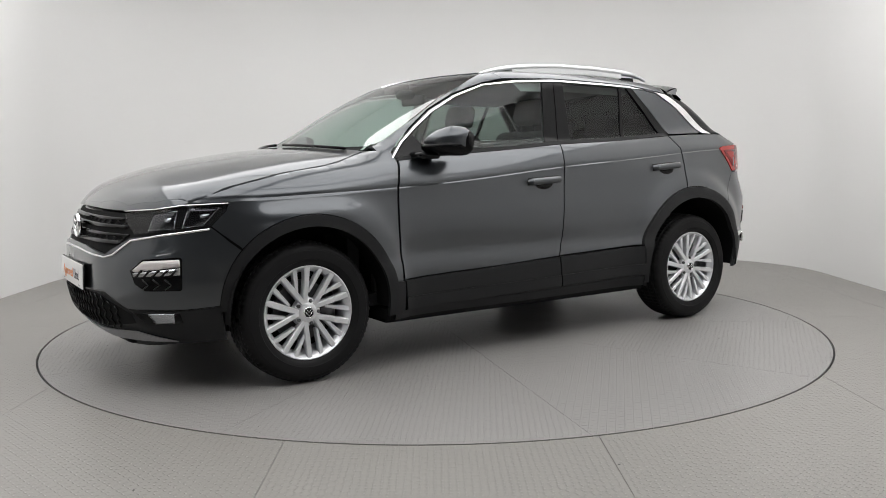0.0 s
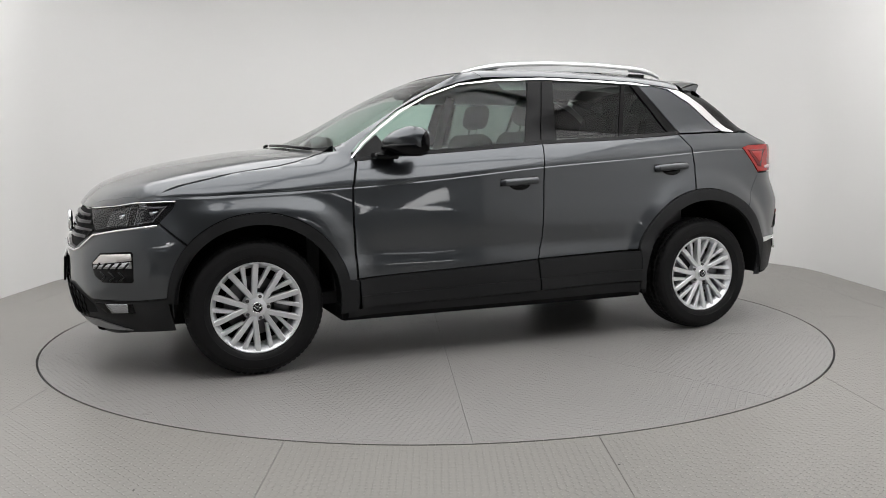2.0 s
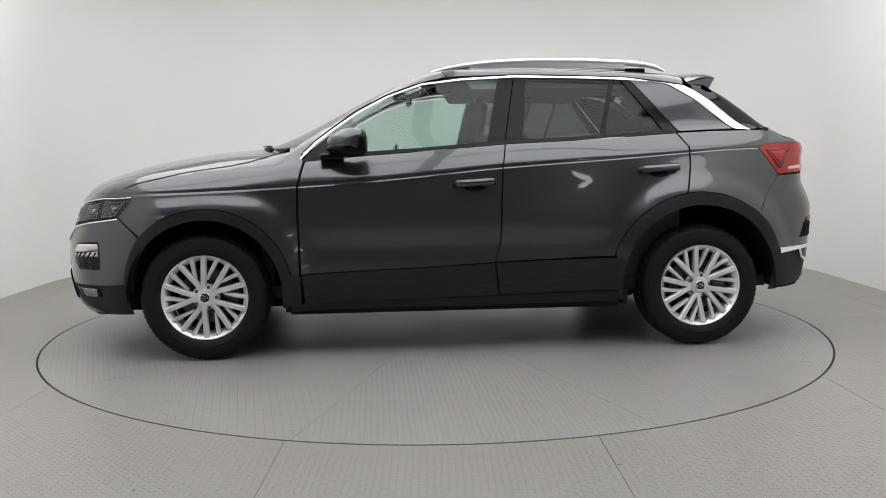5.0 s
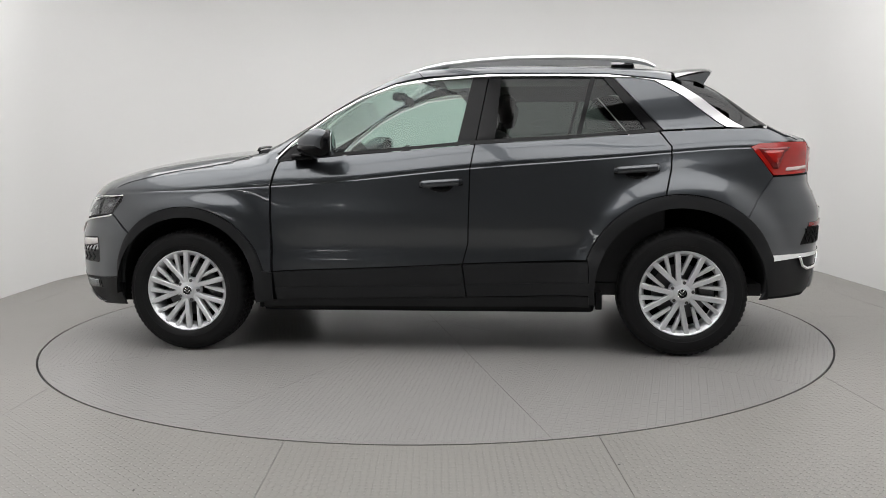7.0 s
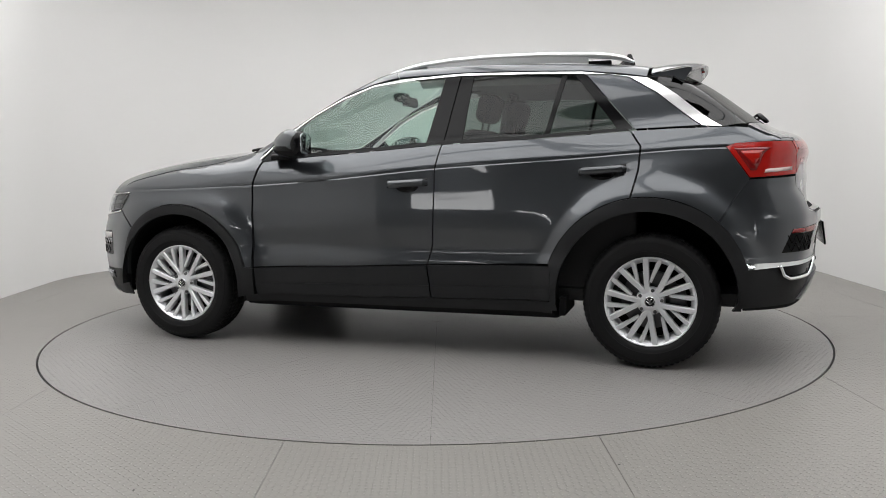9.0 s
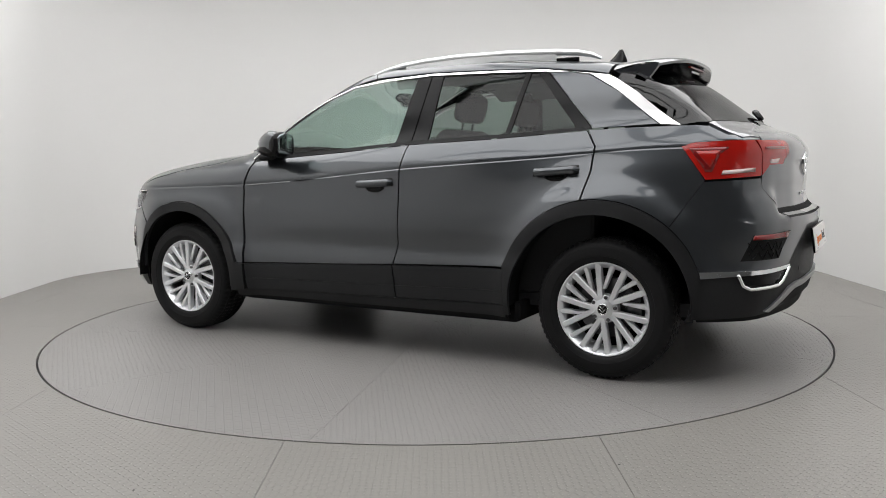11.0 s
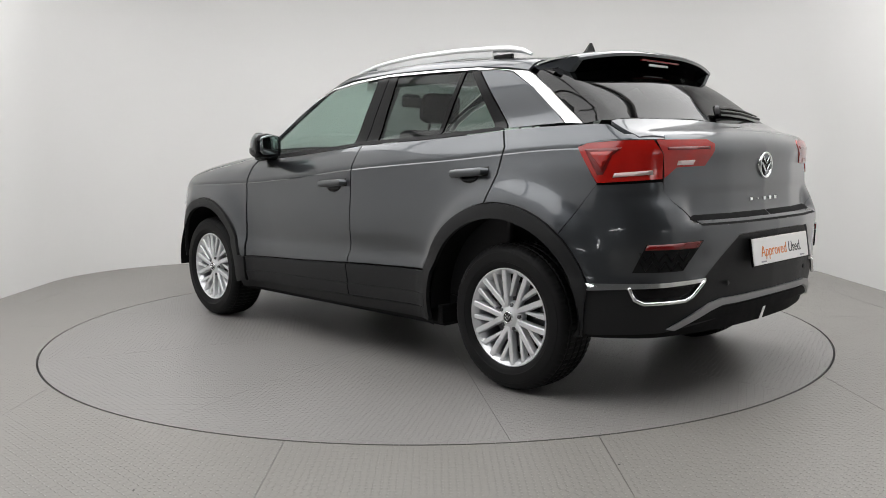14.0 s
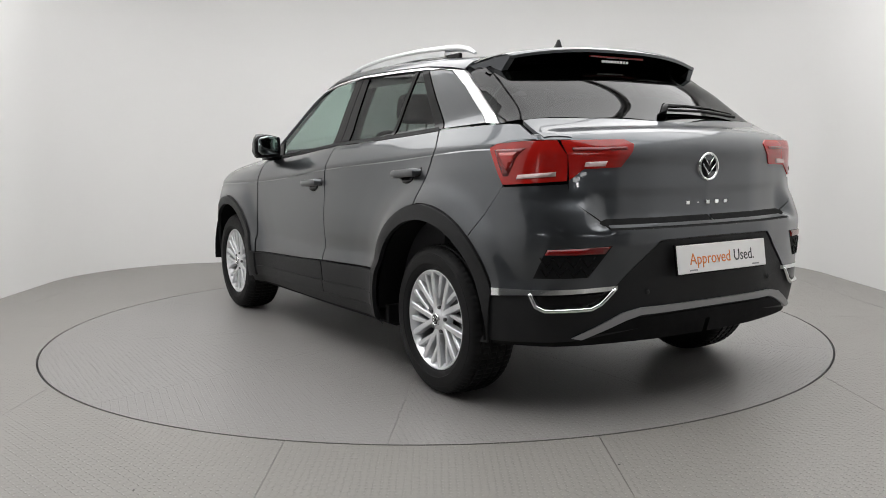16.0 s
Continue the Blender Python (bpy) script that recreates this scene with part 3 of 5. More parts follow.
    lip = [(2.06, 0.0001, 0.808), (1.997, 0.468, 0.802), (1.90, 0.64, 0.815), (1.813, 0.727, 0.831), (1.788, 0.742, 0.842), (1.782, 0.735, 0.856), (1.89, 0.615, 0.862), (1.972, 0.47, 0.862), (2.027, 0.17, 0.866), (2.035, 0.0001, 0.868)]
    single("bonnet", joined(cut(bonnet, "top", mid=True, cell=0.025), cut(lip, mid=True, off=-0.0005, cell=0.02)), PAINT, car)
    roof = [("t", 0.135, 0.0001), ("t", 0.12, 0.3), ("t", 0.085, 0.545), ("s", 0.03, 1.442), ("s", -0.318, 1.454), ("s", -0.711, 1.448), ("s", -0.937, 1.441), ("s", -1.13, 1.42), ("s", -1.25, 1.399), ("t", -1.265, 0.5), ("t", -1.27, 0.3), ("t", -1.28, 0.0001)]
    single("roof", cut(roof, "arc", mid=True), PAINT, car)
    single("headliner", cut([("t", 0.05, 0.0001), ("t", 0.0, 0.5), ("s", -0.1, 1.40), ("s", -0.9, 1.40), ("t", -1.3, 0.5), ("t", -1.3, 0.0001)], "arc", off=-0.04, depth=0, mid=True, cell=0.06), LINER, car, "pale grey cloth headliner")
    screen = [("t", 1.085, 0.0001), ("t", 1.07, 0.13), ("t", 0.98, 0.43), ("t", 0.88, 0.62), ("t", 0.81, 0.665), ("t", 0.43, 0.605), ("t", 0.10, 0.54), ("t", 0.135, 0.3), ("t", 0.15, 0.0001)]
    single("windscreen", cut(screen, "arc", off=-0.004, depth=0, mid=True), GLASS_SCREEN, car, "clear windscreen reflecting the lights")
    pillar = [("t", 0.083, 0.550), ("t", 0.43, 0.613), ("t", 0.80, 0.674), ("t", 0.86, 0.66), ("s", 0.86, 1.052), ("s", 0.806, 1.040), ("s", 0.738, 1.105), ("s", 0.641, 1.180), ("s", 0.515, 1.268), ("s", 0.36, 1.349), ("s", 0.175, 1.413), ("s", 0.034, 1.441)]
    pair("windscreen_pillar", lambda: cut(pillar, "arc"), PAINT, car)

    front_bumper = [(1.72, 0.80, 0.732), (1.826, 0.736, 0.713), (1.978, 0.547, 0.688), (2.06, 0.418, 0.612), (2.096, 0.188, 0.638), (2.11, 0.0001, 0.642), (2.12, 0.0001, 0.44), (2.12, 0.14, 0.438), (2.067, 0.412, 0.448), (2.007, 0.552, 0.380), (1.845, 0.748, 0.381), (1.70, 0.829, 0.396)] + arc(*AF, 0.437, 7, 42)
    single("front_bumper", cut(front_bumper, mid=True), PAINT, car)
    low_front = [(2.12, 0.0001, 0.437), (2.12, 0.14, 0.435), (2.067, 0.412, 0.445), (2.007, 0.552, 0.376), (1.845, 0.748, 0.377), (1.70, 0.829, 0.392), (1.68, 0.83, 0.24), (1.865, 0.713, 0.225), (1.992, 0.568, 0.20), (2.05, 0.41, 0.19), (2.1, 0.0001, 0.18)]
    single("lower_front_bumper", cut(low_front, off=-0.002, mid=True), PLASTIC, car, "dark grained plastic lower bumper")
    skid = [(2.108, 0.0001, 0.262), (2.094, 0.27, 0.264), (1.992, 0.568, 0.278), (1.865, 0.713, 0.236), (2.053, 0.41, 0.225), (2.1, 0.0001, 0.215)]
    single("front_skid_trim", cut(skid, off=0.010, depth=0.02, mid=True), SKID, car, "silver grey skid trim")

    rear_bumper = [(-1.725, 0.80, 0.903), (-1.917, 0.635, 0.915), (-1.925, 0.635, 0.875), (-1.95, 0.60, 0.828), (-2.035, 0.525, 0.742), (-2.1, 0.0001, 0.742), (-2.1, 0.0001, 0.703), (-2.085, 0.316, 0.698), (-2.049, 0.441, 0.588), (-2.03, 0.50, 0.532), (-1.85, 0.768, 0.512), (-1.71, 0.85, 0.508)] + arc(*AR, 0.487, 160, 131)
    single("rear_bumper", cut(rear_bumper, mid=True, cell=0.015), PAINT, car)
    low_rear = [(-2.1, 0.0001, 0.700), (-2.085, 0.314, 0.694), (-2.049, 0.438, 0.584), (-2.03, 0.50, 0.528), (-1.85, 0.768, 0.508), (-1.71, 0.85, 0.504), (-1.68, 0.86, 0.31), (-1.944, 0.641, 0.322), (-2.05, 0.3, 0.365), (-2.06, 0.0001, 0.37)]
    single("lower_rear_bumper", cut(low_rear, off=-0.006, mid=True), PLASTIC, car, "dark grained plastic lower bumper")
    trim = [(-1.95, 0.641, 0.336), (-2.03, 0.46, 0.425), (-2.05, 0.38, 0.44), (-2.08, 0.0001, 0.443), (-2.08, 0.0001, 0.418), (-2.05, 0.38, 0.412), (-2.03, 0.44, 0.395), (-1.97, 0.61, 0.328)]
    single("rear_skid_trim", cut(trim, off=0.008, depth=0.02, mid=True), SKID, car, "silver grey curved skid trim")
    gate_top = [(-1.872, 0.0), (-1.865, 0.1), (-1.80, 0.42), (-1.718, 0.69), (-1.86, 0.705), (-1.925, 0.61), (-1.955, 0.42), (-1.995, 0.15), (-2.0, 0.0)]
    gate = [(-1.90, 0.60, 1.097), (-1.925, 0.635, 1.05), (-1.922, 0.635, 0.875), (-1.945, 0.60, 0.833), (-2.03, 0.52, 0.750), (-2.05, 0.0001, 0.750), (-2.0, 0.0001, 1.113), (-1.995, 0.15, 1.112), (-1.955, 0.42, 1.105)]
    single("tailgate", joined(cut(gate_top, "top", mid=True), cut(gate, off=0.001, mid=True, cell=0.015)), PAINT, car)
    brow = [(-1.64, 0.81, 1.060), (-1.73, 0.784, 1.074), (-1.83, 0.713, 1.081), (-1.90, 0.66, 1.081), (-1.985, 0.38, 1.083), (-1.985, 0.38, 1.105), (-1.90, 0.655, 1.102), (-1.82, 0.715, 1.102), (-1.72, 0.78, 1.095), (-1.63, 0.815, 1.08)]
    pair("lamp_brow", lambda: cut(brow, off=-0.002, cell=0.02), PAINT, car)
    rear_glass = [("t", -1.33, 0.0001), ("t", -1.33, 0.45), ("s", -1.30, 1.375), ("s", -1.424, 1.308), ("s", -1.554, 1.220), ("s", -1.662, 1.152), ("t", -1.71, 0.685), ("t", -1.79, 0.42), ("t", -1.853, 0.1), ("t", -1.86, 0.0001)]
    single("rear_window", cut(rear_glass, "arc", off=-0.004, depth=0.0, mid=True), GLASS_REAR, car, "dark tinted rear window")

    # wheel arch and sill cladding
    for nm, (cx, cz), ro, ri, a0, a1, foot in (("wheel_arch_trim", AF, 0.432, 0.380, 4, 176, 0.262), ("wheel_arch_trim", AR, 0.482, 0.418, -2, 182, 0.268)):
        ring = arc(cx, cz, ro, a0, 167, 40) + [(0.81, 0.428), (0.81, 0.284), (cx - ri, 0.27)] + arc(cx, cz, ri, 184, a0, 40)
        if cx < 0:
            ring = arc(cx, cz, ro, 160, 20, 40) + [(-0.825, 0.47), (-0.825, 0.272), (-0.857, 0.272)] + arc(cx, cz, ri, -7, 180, 40) + [(-1.66, 0.30), (-1.70, 0.30), (-1.712, 0.43)]
        pair(nm, lambda: cut(ring, off=0.014, depth=0.022, cell=0.025), PLASTIC, car, "dark grained plastic wheel arch trim")
    sill_f = [(0.802, 0.430), (0.3, 0.449), (-0.183, 0.471), (-0.205, 0.305), (0.79, 0.284)]
    sill_r = [(-0.191, 0.473), (-0.83, 0.487), (-0.822, 0.46), (-0.822, 0.318), (-0.213, 0.306)]
    pair("door_cladding", lambda: cut(sill_f, off=0.010, depth=0.02), PLASTIC, car, "dark grained plastic door trim", doors_f)
    pair("door_cladding", lambda: cut(sill_r, off=0.010, depth=0.02), PLASTIC, car, "dark grained plastic door trim", doors_r)
    pair("cladding_step", lambda: cut([(0.797, 0.347), (0.3, 0.358), (-0.197, 0.369), (-0.2035, 0.308), (0.788, 0.288)], off=0.015, depth=0.01), PLASTIC, car, "", doors_f)
    pair("cladding_step", lambda: cut([(-0.203, 0.369), (-0.825, 0.384), (-0.825, 0.321), (-0.2115, 0.308)], off=0.015, depth=0.01), PLASTIC, car, "", doors_r)
    pair("sill", lambda: cut([(0.86, 0.282), (-0.205, 0.302), (-0.83, 0.314), (-0.83, 0.255), (0.86, 0.245)], off=0.004, depth=0.03), PLASTIC, car, "dark plastic sill")

    # side glass, pillars, bright trim
    inner = [(0.79, 1.018), (0.722, 1.087), (0.627, 1.160), (0.503, 1.246), (0.35, 1.327), (0.17, 1.390), (-0.04, 1.417), (-0.318, 1.432), (-0.711, 1.426), (-0.945, 1.419)]
    inner = [(0.5 * p[0] + 0.5 * q[0], 0.5 * p[1] + 0.5 * q[1]) if k < 6 else (0.3 * p[0] + 0.7 * q[0], 0.3 * p[1] + 0.7 * q[1]) for k, (p, q) in enumerate(zip(CHROME_OUT, inner))]
    strip = CHROME_OUT[:10] + inner[::-1]
    pair("window_trim", lambda: cut(strip, off=0.003, depth=0.012, cell=0.02), BRIGHT, car, "bright chrome window trim")
    wide = CHROME_OUT[9:] + [(-1.554, 1.156), (-1.336, 1.298), (-1.166, 1.401), (-1.06, 1.418), (-0.947, 1.421)]
    pair("pillar_trim", lambda: cut(wide, off=0.003, depth=0.012, cell=0.02), BRIGHT, car, "broad bright chrome strip along the rear pillar")
    pair("window_seal", lambda: cut([(0.79, 1.006), (0.466, 1.034), (0.165, 1.053), (-0.25, 1.085), (-0.709, 1.105), (-1.185, 1.137), (-1.155, 1.152), (-0.709, 1.123), (-0.25, 1.103), (0.165, 1.071), (0.466, 1.052), (0.765, 1.024)], off=0.004, cell=0.02), RUBBER, car, "black window seal")
    pair("mirror_base", lambda: cut([(0.785, 1.018), (0.72, 1.085), (0.655, 1.135), (0.585, 1.038)], off=-0.002), GLOSS_BLACK, car, "black triangular mirror mount")
    glass_f = [(0.59, 1.043), (0.655, 1.135), (0.627, 1.158), (0.503, 1.243), (0.35, 1.323), (0.17, 1.386), (-0.04, 1.412), (-0.24, 1.426), (-0.165, 1.07), (0.165, 1.062)]
    pair("side_window", lambda: cut(glass_f, off=-0.008, depth=0), GLASS, car, "green tinted front side window", doors_f)
    bp1 = [(-0.155, 1.076), (-0.235, 1.428), (-0.315, 1.430), (-0.25, 1.09)]
    bp2 = [(-0.256, 1.092), (-0.321, 1.430), (-0.385, 1.429), (-0.35, 1.10)]
    pair("door_pillar", lambda: cut(bp1, off=-0.003), GLOSS_BLACK, car, "", doors_f)
    pair("door_pillar", lambda: cut(bp2, off=-0.003), GLOSS_BLACK, car, "", doors_r)
    glass_r = [(-0.345, 1.10), (-0.38, 1.428), (-0.845, 1.420), (-0.768, 1.118)]
    pair("side_window", lambda: cut(glass_r, off=-0.008, depth=0), GLASS_DARK, car, "dark tinted rear side window", doors_r)
    bar = [(-0.764, 1.118), (-0.842, 1.420), (-0.866, 1.420), (-0.79, 1.12)]
    pair("window_divider", lambda: cut(bar, off=-0.003, cell=0.02), GLOSS_BLACK, car, "", doors_r)
    glass_q = [(-0.786, 1.12), (-0.862, 1.420), (-0.915, 1.418), (-1.14, 1.146)]
    pair("quarter_window", lambda: cut(glass_q, off=-0.008, depth=0), GLASS_DARK, car, "dark tinted quarter window", doors_r)
    frame_r = [(-0.905, 1.419), (-0.955, 1.417), (-1.198, 1.143), (-1.125, 1.143)]
    pair("rear_window_frame", lambda: cut(frame_r, off=0.0, cell=0.02), GLOSS_BLACK, car, "", doors_r)
    return doors_f, doors_r


doors_front, doors_rear = skin()


def on_skin(points, off=0.0, steps=8):
    """Points along straight lines of the wrap chart, set on the skin."""
    uv = side_uv(points)
    out = []
    for a, b in zip(uv, uv[1:]):
        out += [(a[0] + (b[0] - a[0]) * k / steps, a[1] + (b[1] - a[1]) * k / steps) for k in range(steps)]
    out.append(uv[-1])
    uv = np.array(out)
    return [tuple(q) for q in meet(*wrap_ray(uv[:, 0], uv[:, 1]), off)]


# ---- wheels ----
def spoke(bm, r0, a0, w0, r1, a1, w1, d0, d1, thick=0.03):
    """A bevelled blade from (r0, a0) to (r1, a1), its face at depths d0 and d1."""
    p0, p1 = Vector((r0 * math.cos(a0), 0, r0 * math.sin(a0))), Vector((r1 * math.cos(a1), 0, r1 * math.sin(a1)))
    d = (p1 - p0).normalized()
    s = Vector((-d.z, 0, d.x))
    rows = []
    for p, w, dep in ((p0, w0, d0), ((p0 + p1) / 2, (w0 + w1) / 2, (d0 + d1) / 2 + 0.002), (p1, w1, d1)):
        rows.append([bm.verts.new(p + s * (k * w / 2) + Vector((0, dep - t, 0))) for k, t in ((-1.15, thick), (-1.0, 0.004), (-0.72, 0.0), (0.72, 0.0), (1.0, 0.004), (1.15, thick))])
    for a, b in zip(rows, rows[1:]):
        for k in range(5):
            bm.faces.new((a[k], b[k], b[k + 1], a[k + 1]))
    bm.faces.new(rows[0][::-1])
    bm.faces.new(rows[-1])
    bmesh.ops.recalc_face_normals(bm, faces=bm.faces)
    return bm


def wheel():
    """An alloy wheel with its tyre; its face looks along +y."""
    bm = lathe(bmesh.new(), [(0.205, -0.17), (0.21, -0.165), (0.196, -0.12), (0.186, -0.05), (0.190, -0.028), (0.203, -0.010), (0.212, -0.001), (0.2165, -0.002), (0.217, -0.012), (0.205, -0.03)], 96)
    hub = sharp(part("wheel", bm, ALLOY, car, "silver alloy wheel with many slim spokes"), 40)
    bm = bmesh.new()
    prof = [(0.2135, -0.19), (0.226, -0.206), (0.262, -0.215), (0.296, -0.209), (0.313, -0.196), (0.3215, -0.176), (0.3235, -0.160), (0.317, -0.157), (0.317, -0.149), (0.3245, -0.146), (0.325, -0.122), (0.318, -0.119), (0.318, -0.110), (0.325, -0.107), (0.325, -0.083), (0.318, -0.080), (0.318, -0.071), (0.3245, -0.068), (0.3235, -0.040), (0.317, -0.037), (0.317, -0.030), (0.3215, -0.024), (0.313, -0.004), (0.303, 0.004), (0.296, 0.009), (0.288, 0.0105), (0.286, 0.0125), (0.262, 0.0155), (0.246, 0.0150), (0.244, 0.0125), (0.232, 0.009), (0.222, 0.003), (0.2165, -0.006)]
    segs = 216
    lathe(bm, prof, segs)
    bm.verts.ensure_lookup_table()
    n = len(prof)
    for k in range(segs):
        if k % 3 == 0:  # cross grooves of the tread blocks
            for i in (4, 5, 6, 9, 10, 13, 14, 17, 18, 21, 22):
                v = bm.verts[k * n + i]
                r = math.hypot(v.co.x, v.co.z)
                v.co.x, v.co.z = v.co.x * (r - 0.0045) / r, v.co.z * (r - 0.0045) / r
    sharp(part("tyre", bm, RUBBER, hub, "black rubber tyre with blocked tread"), 30)
    # ten long spokes that meet in pairs at the hub; beside each a short one that runs parallel to it
    for k in range(10):
        c = radians(90 + 36 * k)
        root = c + radians(13.5) * (1 if k % 2 else -1)
        sharp(part("spoke", spoke(bmesh.new(), 0.044, root, 0.024, 0.209, c, 0.0275, -0.018, -0.005), ALLOY, hub), 25)
        sharp(part("spoke", spoke(bmesh.new(), 0.092, c - radians(30.0), 0.014, 0.207, c - radians(17.0), 0.0235, -0.024, -0.008, 0.026), ALLOY, hub), 25)
    bm = lathe(bmesh.new(), [(0.0005, -0.012), (0.030, -0.012), (0.040, -0.016), (0.064, -0.026), (0.070, -0.05), (0.03, -0.08)], 40)
    sharp(part("hub_face", bm, ALLOY, hub), 40)
    bm = lathe(bmesh.new(), [(0.0005, -0.004), (0.024, -0.005), (0.026, -0.010), (0.026, -0.014)], 32)
    cap = part("centre_cap", bm, GLOSS_BLACK, hub, "black centre cap with a silver ring")
    bm = lathe(bmesh.new(), [(0.0215, -0.006), (0.022, -0.0025), (0.0255, -0.003), (0.0275, -0.008), (0.0275, -0.014)], 32)
    part("ring", bm, CHROME, cap)
    bm = bmesh.new()
    for x0, z0, x1, z1 in ((-0.012, 0.016, 0.0, 0.002), (0.012, 0.016, 0.0, 0.002), (-0.017, 0.005, 0.0, -0.014), (0.017, 0.005, 0.0, -0.014)):
        tube(bm, [(x0, -0.0035, z0), (x1, -0.0035, z1)], 0.0030, 6, 0.6)
    part("badge", bm, CHROME, cap)
    for k in range(5):
        a = radians(90 + 18 + 72 * k)
        bm = lathe(bmesh.new(), [(0.0005, -0.013), (0.0065, -0.013), (0.0085, -0.016), (0.0085, -0.045)], 12)
        bmesh.ops.translate(bm, verts=bm.verts, vec=(0.054 * math.cos(a), 0, 0.054 * math.sin(a)))
        sharp(part("bolt", bm, STEEL, hub), 30)
    bm = lathe(bmesh.new(), [(0.05, -0.085), (0.142, -0.085), (0.142, -0.105), (0.05, -0.105)], 48)
    sharp(part("brake_disc", bm, STEEL, hub, "dull steel brake disc"), 30)
    bm = bmesh.new()
    box(bm, (-0.165, -0.125, -0.06), (-0.085, -0.065, 0.06), 0.012)
    sharp(part("brake_caliper", bm, STEEL, hub), 30)
    bm = lathe(bmesh.new(), [(0.0005, -0.14), (0.192, -0.14), (0.192, -0.155)], 48)
    part("backing_plate", bm, DARK, hub)
    bm = tube(bmesh.new(), [(0.185 * math.cos(4.1), -0.04, 0.185 * math.sin(4.1)), (0.168 * math.cos(4.1), -0.012, 0.168 * math.sin(4.1))], 0.004)
    part("valve", bm, RUBBER, hub)
    return hub


first = wheel()
hubs = [first] + [copy_thing(first, pose(0, 0, 0)) for _ in range(3)]
for h, sx, sy, a in zip(hubs, (1, -1, 1, -1), (1, 1, -1, -1), (0, 7, 20, -12)):
    h.matrix_basis = pose(sx * 1.295, sy * 0.845, 0.3245) @ pose(0, 0, 0, 0, 0, 0 if sy > 0 else 180) @ pose(0, 0, 0, 0, a, 0)


# ---- underside ----
def underside():
    for cx, r in ((1.28, 0.394), (-1.27, 0.432)):
        for s in (1, -1):
            bm = bmesh.new()
            rows = []
            for k in range(29):
                a = radians(-4 + 188 * k / 28)
                rows.append([bm.verts.new((cx + q * math.cos(a), s * y, 0.34 + q * math.sin(a))) for q, y in ((0.02, 0.46), (r, 0.46), (r + 0.004, 0.70), (r - 0.002, 0.872))])
            for a, b in zip(rows, rows[1:]):
                for k in range(3):
                    bm.faces.new((a[k], a[k + 1], b[k + 1], b[k]))
            part("wheel_arch_liner", bm, DARK, car)
    bm = bmesh.new()
    box(bm, (-0.86, -0.80, 0.215), (0.88, 0.80, 0.30), 0.02)
    box(bm, (-1.85, -0.46, 0.34), (-0.86, 0.46, 0.42), 0.03)
    box(bm, (0.88, -0.46, 0.20), (2.0, 0.46, 0.32), 0.03)
    box(bm, (-1.96, -0.55, 0.40), (-1.72, 0.55, 0.48), 0.02)
    part("underbody", bm, DARK, car, smooth=False)
    for x, y0 in ((1.295, 0.0), (-1.295, 0.0)):
        part("axle", tube(bmesh.new(), [(x, -0.72, 0.31), (x, 0.72, 0.31)], 0.035, 10), DARK, car)
    for s in (1, -1):
        y0, y1 = sorted((s * 0.56, s * 0.85))
        part("splash_guard", box(bmesh.new(), (-0.895, y0, 0.24), (-0.862, y1, 0.33), 0.005), DARK, car, smooth=False)
        part("splash_guard", box(bmesh.new(), (0.872, y0, 0.24), (0.892, y1, 0.30), 0.005), DARK, car, smooth=False)
    part("exhaust_silencer", box(bmesh.new(), (-1.80, -0.1, 0.30), (-1.58, 0.42, 0.36), 0.025), DARK, car)


underside()


